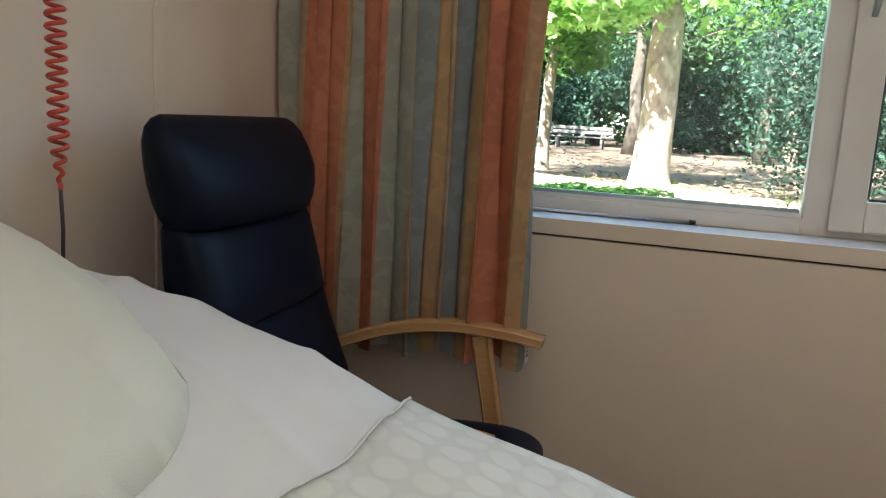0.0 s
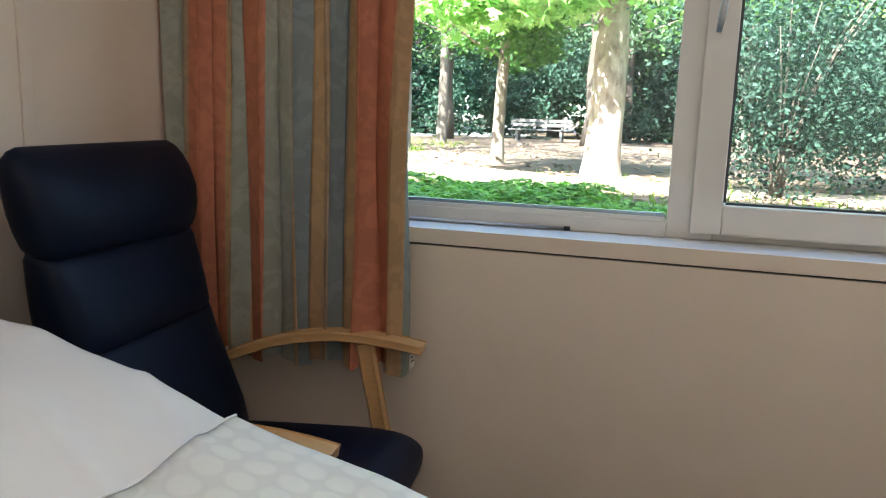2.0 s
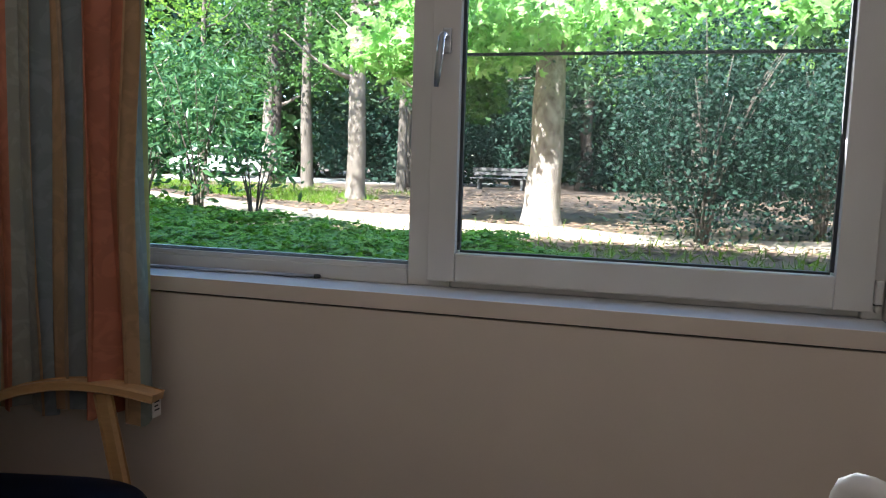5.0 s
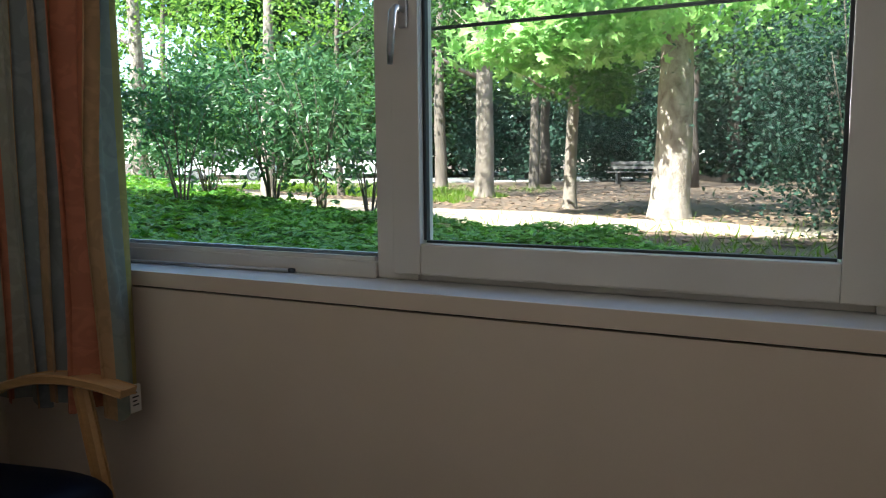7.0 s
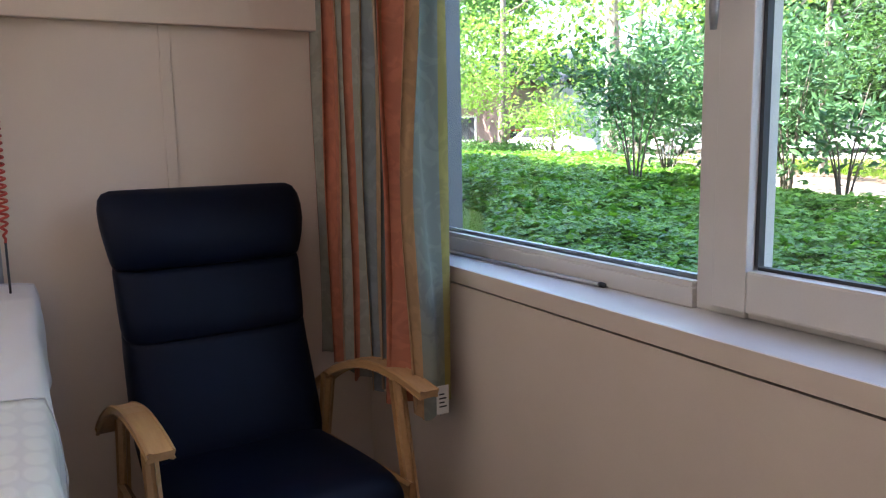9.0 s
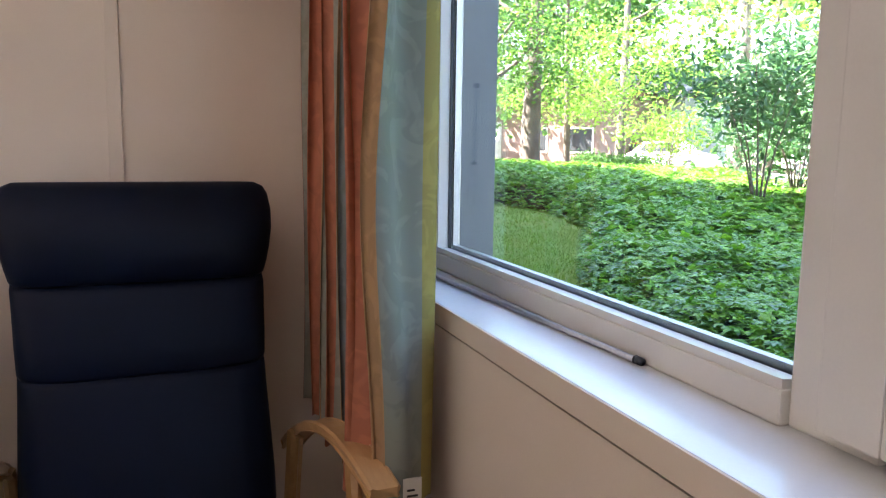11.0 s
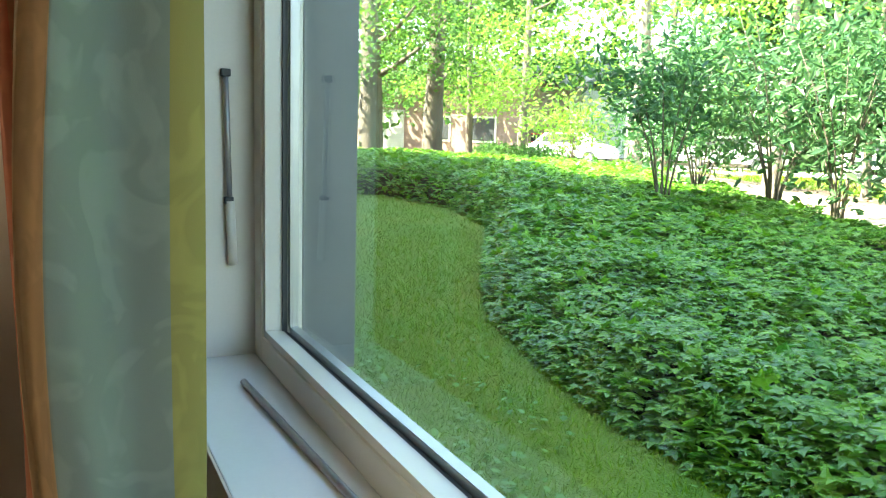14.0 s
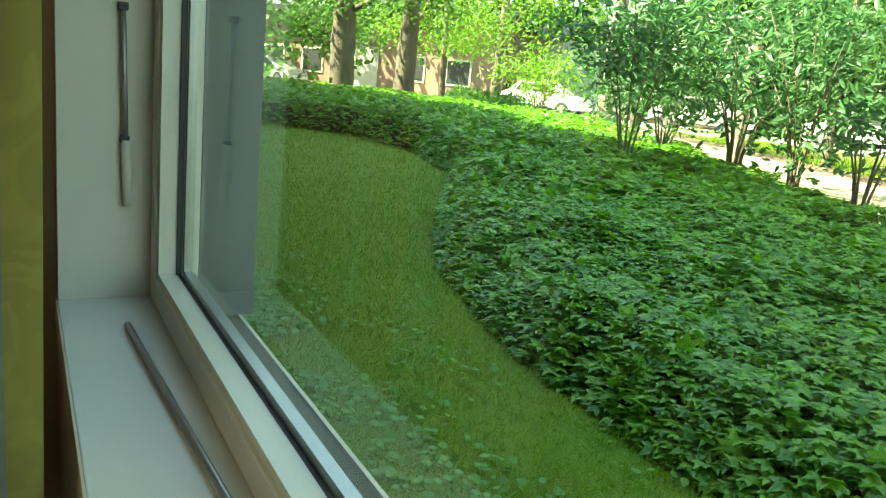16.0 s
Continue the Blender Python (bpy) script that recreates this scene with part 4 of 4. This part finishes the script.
# ---- ivy bed, lawn, woods ----
def ivy_edge(x):
    """Where the lawn ends and the ivy begins."""
    pts = [(-30, 0.6), (-17, 0.9), (-15, 2.6), (-12.8, 4.0), (-11, 4.9), (-8.7, 5.05), (-6.5, 4.5), (-4.5, 3.3), (-3.4, 2.65), (-2.65, 2.3), (-1.9, 2.1), (-1.2, 1.93), (-0.2, 1.86), (2.6, 1.8), (4.2, 2.6), (12, 6.0)]
    for (a, b), (c, d) in zip(pts, pts[1:]):
        if a <= x <= c:
            return b + (d - b) * (x - a) / (c - a)
    return 1.8


def ivy_far(x):
    """Where the ivy ends towards the clearing."""
    return 6.4 - max(0, x - 0.4) * 1.3 + 0.4 * noise.noise((x * 1.7, 3, 0)) if x > -1 else 6.4 + min(-1 - x, 4) * 0.5 + max(0, min(-5 - x, 5)) * 0.35


def ivy_height(x):
    return 0.22 + 0.40 * min(max((-4.5 - x) / 6, 0), 1)


def ivy_bed():
    pts = []
    for n, x0, x1, dens in ((38000, -3.2, 3.6, 1), (22000, -7.5, -3.2, 1), (22000, -22, -7.5, 1)):
        x = RNG.uniform(x0, x1, n)
        lo = np.array([ivy_edge(a) for a in x])
        hi = np.array([ivy_far(a) for a in x])
        y = lo + (hi - lo) * RNG.uniform(0, 1, n) ** 1.25
        e = np.clip((y - lo) / 0.35, 0, 1)
        gz = np.array([ground_z(a, b) for a, b in zip(x, y)])
        wv = np.array([noise.noise((a * 1.3, b * 1.3, 0.5)) for a, b in zip(x, y)])
        wv2 = np.array([noise.noise((a * 4, b * 4, 3.5)) for a, b in zip(x, y)])
        top = 0.04 + (np.array([ivy_height(a) for a in x]) + 0.10 * wv + 0.05 * wv2) * e ** 0.6
        z = gz + top * (1 - 0.45 * RNG.uniform(0, 1, n) ** 2.0)
        pts.append(np.stack([x, y, z], 1))
    p = np.concatenate(pts)
    near = p[:, 0] > -3.6
    ob = new("ivy_bed", leaf_cloud("ivy_bed", p[near], 0.066, IVY, "ivy", 0.74))
    tagged(ob, "thick bed of glossy green ivy leaves beside the lawn", "ivy", kind="stuff")
    ob = new("ivy_bed", leaf_cloud("ivy_bed", p[~near], 0.092, IVY, "ivy", 0.7))
    tagged(ob, "thick bed of glossy green ivy leaves farther along the lawn", "ivy", kind="stuff")
    bm = bmesh.new()   # dark sheet hung under the leaves, its colour the shade between them
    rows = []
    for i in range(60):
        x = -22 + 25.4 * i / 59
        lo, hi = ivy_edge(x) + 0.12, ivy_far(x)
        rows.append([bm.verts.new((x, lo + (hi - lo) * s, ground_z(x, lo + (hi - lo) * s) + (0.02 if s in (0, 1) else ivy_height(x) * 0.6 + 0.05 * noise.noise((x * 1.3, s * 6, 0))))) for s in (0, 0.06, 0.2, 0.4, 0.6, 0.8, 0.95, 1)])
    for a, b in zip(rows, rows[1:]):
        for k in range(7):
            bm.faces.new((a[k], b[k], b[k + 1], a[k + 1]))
    ob = part("ivy_shade_sheet", bm, mat("ivy_gap_shade", (0.02, 0.035, 0.012), (0.035, 0.03, 0.018), 0.95, 8, 60, 0.6, depth=0.02), None, "", True)
    tagged(ob, "dark sheet that gives the shade under the ivy leaves", "undergrowth", kind="stuff")


ivy_bed()


def lawn():
    bm = bmesh.new()
    rows = []
    for i in range(66):
        x = -22 + 33 * i / 65
        e = ivy_edge(x) + 0.25
        rows.append([bm.verts.new((x, y, ground_z(x, y) + 0.036)) for y in [0.32 + (e - 0.32) * k / 8 for k in range(9)]])
    for a, b in zip(rows, rows[1:]):
        for k in range(8):
            bm.faces.new((a[k], b[k], b[k + 1], a[k + 1]))
    setting("lawn", bm, mat("lawn_turf", (0.085, 0.185, 0.009), (0.16, 0.20, 0.016), 0.95, 2.5, 90, 0.8, depth=0.02), "short shaded green lawn along the building", "lawn", True)
    pts = []
    for n, x0, x1 in ((22000, -2.5, 1.2), (16000, -6.5, -2.5), (12000, -16, -6.5)):
        x = RNG.uniform(x0, x1, n)
        lo = np.full(n, 0.34)
        hi = np.array([ivy_edge(a) for a in x]) + 0.1
        y = lo + (hi - lo) * RNG.uniform(0, 1, n)
        gz = np.array([ground_z(a, b) for a, b in zip(x, y)])
        pts.append(np.stack([x, y, gz + 0.042], 1))
    for i, p in enumerate(pts):
        ob = new("lawn_grass", leaf_cloud("lawn_grass", p, (0.034, 0.046, 0.07)[i], GRASSM, "blade", 0.0, 0.5))
        tagged(ob, "short shaded green lawn grass", "grass", kind="stuff")
    # clover and weeds along the wall
    n = 5200
    x = RNG.uniform(-4.0, 0.9, n)
    y = 0.36 + np.abs(RNG.normal(size=n)) * 0.55
    lush = np.array([noise.noise((a * 2.2, b * 2.2, 6)) > -0.08 for a, b in zip(x, y)])
    x, y = x[lush], y[lush]
    ob = new("lawn_weeds", leaf_cloud("lawn_weeds", np.stack([x, y, np.array([ground_z(a, b) for a, b in zip(x, y)]) + 0.062], 1), 0.027, leaf_mat("clover_leaf", (0.075, 0.19, 0.03), (0.15, 0.31, 0.06), 0.5, 0.3), "fan", 0.7))
    tagged(ob, "low round-leaved weeds in the lawn", "weeds", kind="stuff")
    n = 17000
    x, y = RNG.uniform(-14, 12, n), 7.5 + 17 * RNG.uniform(0, 1, n) ** 1.5
    ob = new("fallen_leaves", leaf_cloud("fallen_leaves", np.stack([x, y, np.array([ground_z(a, b) for a, b in zip(x, y)]) + 0.03], 1), 0.075, mat("dry_leaf", (0.30, 0.19, 0.12), (0.20, 0.12, 0.07), 0.8, 30, 60, 0, vary=0.4), "fan", 0.92))
    tagged(ob, "dry fallen leaves strewn under the trees", "leaves", kind="stuff")


lawn()


def ground_at(x, y):
    return ground_z(x, y) + (0.03 * noise.noise((x * 0.6, y * 0.6, 0)) if 1 < y < 45 else 0)


def sandy_path():
    """A pale trodden strip that curves past the trees, with ragged borders."""
    bm = bmesh.new()
    rows = []
    for i in range(120):
        x = -26 + 38 * i / 119
        near = 8.5 + max(0, -4 - x) * 0.52 + max(0, x - 1) * 0.05 + 0.45 * noise.noise((x * 0.9, 1, 0)) + 0.2 * noise.noise((x * 3.1, 2, 0))
        wide = (3.6 if x < -3 else max(1.5, 3.6 - (x + 3) * 0.45)) + 0.7 * noise.noise((x * 0.7, 5, 0)) + 0.3 * noise.noise((x * 2.6, 8, 0))
        rows.append([bm.verts.new((x, near + wide * k / 8, ground_at(x, near + wide * k / 8) + (0.034 if 0 < k < 8 else -0.01))) for k in range(9)])
    for a, b in zip(rows, rows[1:]):
        for k in range(8):
            bm.faces.new((a[k], b[k], b[k + 1], a[k + 1]))
    setting("path", bm, mat("pale_sand", (0.50, 0.41, 0.31), (0.30, 0.22, 0.15), 0.95, 1.8, 30, 0.5, depth=0.02), "pale sandy path strewn with leaves under the trees", "path", True)
    n = 16000
    x = RNG.uniform(-24, -5, n)
    y = 13.2 + np.maximum(0, -4 - x) * 0.5 + np.abs(RNG.normal(size=n)) * 3.2
    keep = np.array([noise.noise((a * 0.5, b * 0.5, 2)) > -0.25 for a, b in zip(x, y)])
    x, y = x[keep], y[keep]
    ob = new("clearing_grass", leaf_cloud("clearing_grass", np.stack([x, y, np.array([ground_at(a, b) for a, b in zip(x, y)])], 1), 0.17, GRASSM, "blade", 0.0, 0.35))
    tagged(ob, "thin green grass in the clearing beyond the path", "grass", kind="stuff")
    n = 9000
    x, y = RNG.uniform(-3, 8, n), 3.4 + np.abs(RNG.normal(size=n)) * 2.6
    ob = new("rough_grass", leaf_cloud("rough_grass", np.stack([x, y, np.array([ground_at(a, b) for a, b in zip(x, y)])], 1), 0.15, GRASSM, "blade", 0.0, 0.35))
    tagged(ob, "rough grass tufts between the ivy and the path", "grass", kind="stuff")


sandy_path()


def woods():
    rnd = random.Random(3)
    allp, leftp = [], []
    for i in range(520):
        a = rnd.uniform(-80, 55)
        d = rnd.uniform(37, 60)
        x, y = d * math.sin(radians(a)), d * math.cos(radians(a)) * 0.92
        h = rnd.uniform(0.8, 12)
        rr = rnd.uniform(1.6, 3.0)
        if -65 < a < -39 and h < 3.0 and rnd.random() < 0.75:
            continue
        if a < -36:
            if rnd.random() < 0.62:
                leftp.append(blob_points(240, (x, y, h), (rr, rr, rr * 0.8), 14, 0.3, 0.1))
        else:
            allp.append(blob_points(240, (x, y, h), (rr, rr, rr * 0.8), 14, 0.3, 0.1))
    ob = new("far_woods", leaf_cloud("far_woods", np.concatenate(allp), 0.42, WOODS_SHADED, "fan", 0.3))
    tagged(ob, "dense woodland beyond the clearing, its green darkened as in shade", "woods", kind="stuff")
    ob = new("far_woods", leaf_cloud("far_woods", np.concatenate(leftp), 0.34, LEAF, "fan", 0.3))
    tagged(ob, "sunlit yellow-green woodland edge beyond the road", "woods", kind="stuff")
    hp = []
    for i in range(190):
        x = -13 + 34 * i / 189
        y = 31.5 + 1.8 * math.sin(i * 1.7) + rnd.uniform(-1.2, 1.2)
        hp.append(blob_points(230, (x, y, 0.3 + rnd.uniform(0.4, 3.6)), (1.0, 0.8, 0.9), 12, 0.3, 0.1))
    ob = new("far_hedge", leaf_cloud("far_hedge", np.concatenate(hp), 0.22, LEAF_SHADED, "oval", 0.2))
    tagged(ob, "dark overgrown hedge behind the bench", "hedge", kind="stuff")
    hp = []
    for i in range(40):
        x = -30 + 13 * i / 39
        y = 15.5 - 0.35 * (x + 24)
        hp.append(blob_points(170, (x, y, 0.25 + rnd.uniform(0.2, 0.6)), (0.7, 0.6, 0.4), 12, 0.3, 0.1))
    ob = new("low_hedge", leaf_cloud("low_hedge", np.concatenate(hp), 0.13, LEAF, "oval", 0.2))
    tagged(ob, "low green hedge at the end of the lawn", "hedge", kind="stuff")


woods()

ROAD = mat("pale_road", (0.55, 0.54, 0.51), (0.46, 0.45, 0.43), 0.9, 1.5, 60, 0.3)


def road():
    bm = bmesh.new()
    a, b = Vector((-75, -3.0, 0)), Vector((-6, 35, 0))
    d = (b - a).normalized()
    n = Vector((-d.y, d.x, 0)) * 3.6
    for z0, z1, w in ((0.15, 0.30, 1.0),):
        q = [a - n, b - n, b + n, a + n]
        lo = [bm.verts.new((p.x, p.y, z0)) for p in q]
        hi = [bm.verts.new((p.x, p.y, z1)) for p in q]
        bm.faces.new(hi)
        for i in range(4):
            bm.faces.new((lo[i], lo[(i + 1) % 4], hi[(i + 1) % 4], hi[i]))
    setting("road", bm, ROAD, "pale sunlit road beyond the trees", "road")


road()


def bench():
    t = thing("park_bench", "weathered grey wooden park bench on the path", "bench", at=(-4.0, 27.6, ground_z(-4, 27)))
    W = mat("weathered_wood", (0.13, 0.125, 0.12), (0.09, 0.085, 0.08), 0.8, 12, 80, 0.3, stretch=(0.3, 2, 2))
    for k in range(3):
        part("seat_slat", box(-1.2, 1.2, -0.25 + 0.16 * k, -0.12 + 0.16 * k, 0.42, 0.46, 0.008), W, t)
    for k in range(2):
        part("back_slat", box(-1.2, 1.2, 0.26, 0.29, 0.56 + 0.16 * k, 0.68 + 0.16 * k, 0.008), W, t)
    for x in (-0.85, 0.85):
        part("leg", box(x - 0.05, x + 0.05, -0.22, 0.24, 0, 0.42, 0.01), W, t)
        part("back_post", box(x - 0.04, x + 0.04, 0.29, 0.34, 0.30, 0.86, 0.01), W, t)


bench()


def car(label, x, y, rz, paint):
    t = thing("car", label, "car", at=(x, y, 0.30), rz=rz)
    P = mat("car_paint", paint, tuple(c * 0.9 for c in paint), 0.25, 2, 50, 0)
    prof = [(-2.1, 0.35), (-2.12, 0.75), (-1.6, 0.95), (-1.0, 1.42), (0.4, 1.46), (1.15, 0.98), (2.0, 0.82), (2.15, 0.5), (2.1, 0.3)]
    part("body", loft([[(px, yy, pz) for px, pz in prof] for yy in (-0.85, -0.8, 0.8, 0.85)]), P, t)
    for yy in (-0.853, 0.853):
        s = 0.012 if yy > 0 else -0.012
        part("side_window", loft([[(-1.2, q, 0.98), (-0.9, q, 1.34), (0.35, q, 1.37), (0.95, q, 0.98)] for q in (yy, yy + s)]), GASKET, t)
    for wx in (-1.3, 1.3):
        for yy in (-0.82, 0.82):
            w = part("wheel", tube([(wx, yy - 0.1, 0.31), (wx, yy + 0.1, 0.31)], 0.31, 16), GASKET, t)
            part("rim", tube([(wx, yy - 0.11, 0.31), (wx, yy + 0.11, 0.31)], 0.19, 12), ALU, w)


car("white parked car half hidden behind the trees", -17.0, 28.6, 30, (0.75, 0.75, 0.74))
car("silver parked car half hidden behind the trees", -22.5, 25.7, 30, (0.60, 0.61, 0.63))
car("white parked car half hidden behind the trees", -29.0, 22.0, 30, (0.78, 0.78, 0.76))
car("red parked car half hidden behind the trees", -35.0, 24.6, 30, (0.45, 0.05, 0.04))
car("white parked car half hidden behind the hedge", -45.0, 13.3, 30, (0.75, 0.75, 0.74))


def house():
    t = thing("house", "pale rendered house with a dark roof behind the trees", "house", at=(-50, 30, 0.2), rz=30)
    BR = mat("house_render", (0.62, 0.58, 0.52), (0.54, 0.50, 0.45), 0.85, 2, 60, 0.3)
    part("wall", box(-9, 9, -4, 4, 0, 4.6), BR, t)
    part("roof", loft([[(-9.6, -4.8, 4.6), (9.6, -4.8, 4.6), (9.6, -4.8, 4.9), (-9.6, -4.8, 4.9)], [(-9.6, 0, 6.8), (9.6, 0, 6.8), (9.6, 0, 7.1), (-9.6, 0, 7.1)], [(-9.6, 4.8, 4.6), (9.6, 4.8, 4.6), (9.6, 4.8, 4.9), (-9.6, 4.8, 4.9)]]), GASKET, t)
    for i in range(5):
        w = part("window", box(-7.6 + 3.6 * i, -6.0 + 3.6 * i, -4.06, -3.98, 0.9, 2.5), PLASTIC, t)
        part("pane", box(-7.45 + 3.6 * i, -6.15 + 3.6 * i, -4.08, -4.05, 1.05, 2.35), GASKET, w)


house()


def lodge():
    """A low brick building with a white door and a flat dark eave, past the end of the lawn."""
    t = thing("brick_lodge", "low brick building with a wide white door behind the trees", "house", at=(-42, 17.9, 0.2), rz=36)
    part("wall", box(-9, 9, 0, 7, 0, 4.4), mat("lodge_brick", (0.31, 0.205, 0.16), (0.24, 0.155, 0.12), 0.85, 2, 60, 0.3), t)
    part("eave", box(-9.6, 9.6, -0.9, 7.6, 4.4, 4.75, 0.03), GASKET, t)
    door = part("door", box(-0.95, 0.95, -0.06, 0.02, 0, 2.6, 0.01), PLASTIC, t, "wide white door")
    part("door_frame", box(-1.05, 1.05, -0.03, 0.03, 0, 2.7, 0.01), PLASTIC, door)
    for x in (-6.5, -3.6, 3.4, 6.3):
        w = part("window", box(x - 0.8, x + 0.8, -0.05, 0.02, 0.9, 2.4, 0.01), PLASTIC, t)
        part("pane", box(x - 0.68, x + 0.68, -0.07, -0.04, 1.02, 2.28), GASKET, w)


lodge()
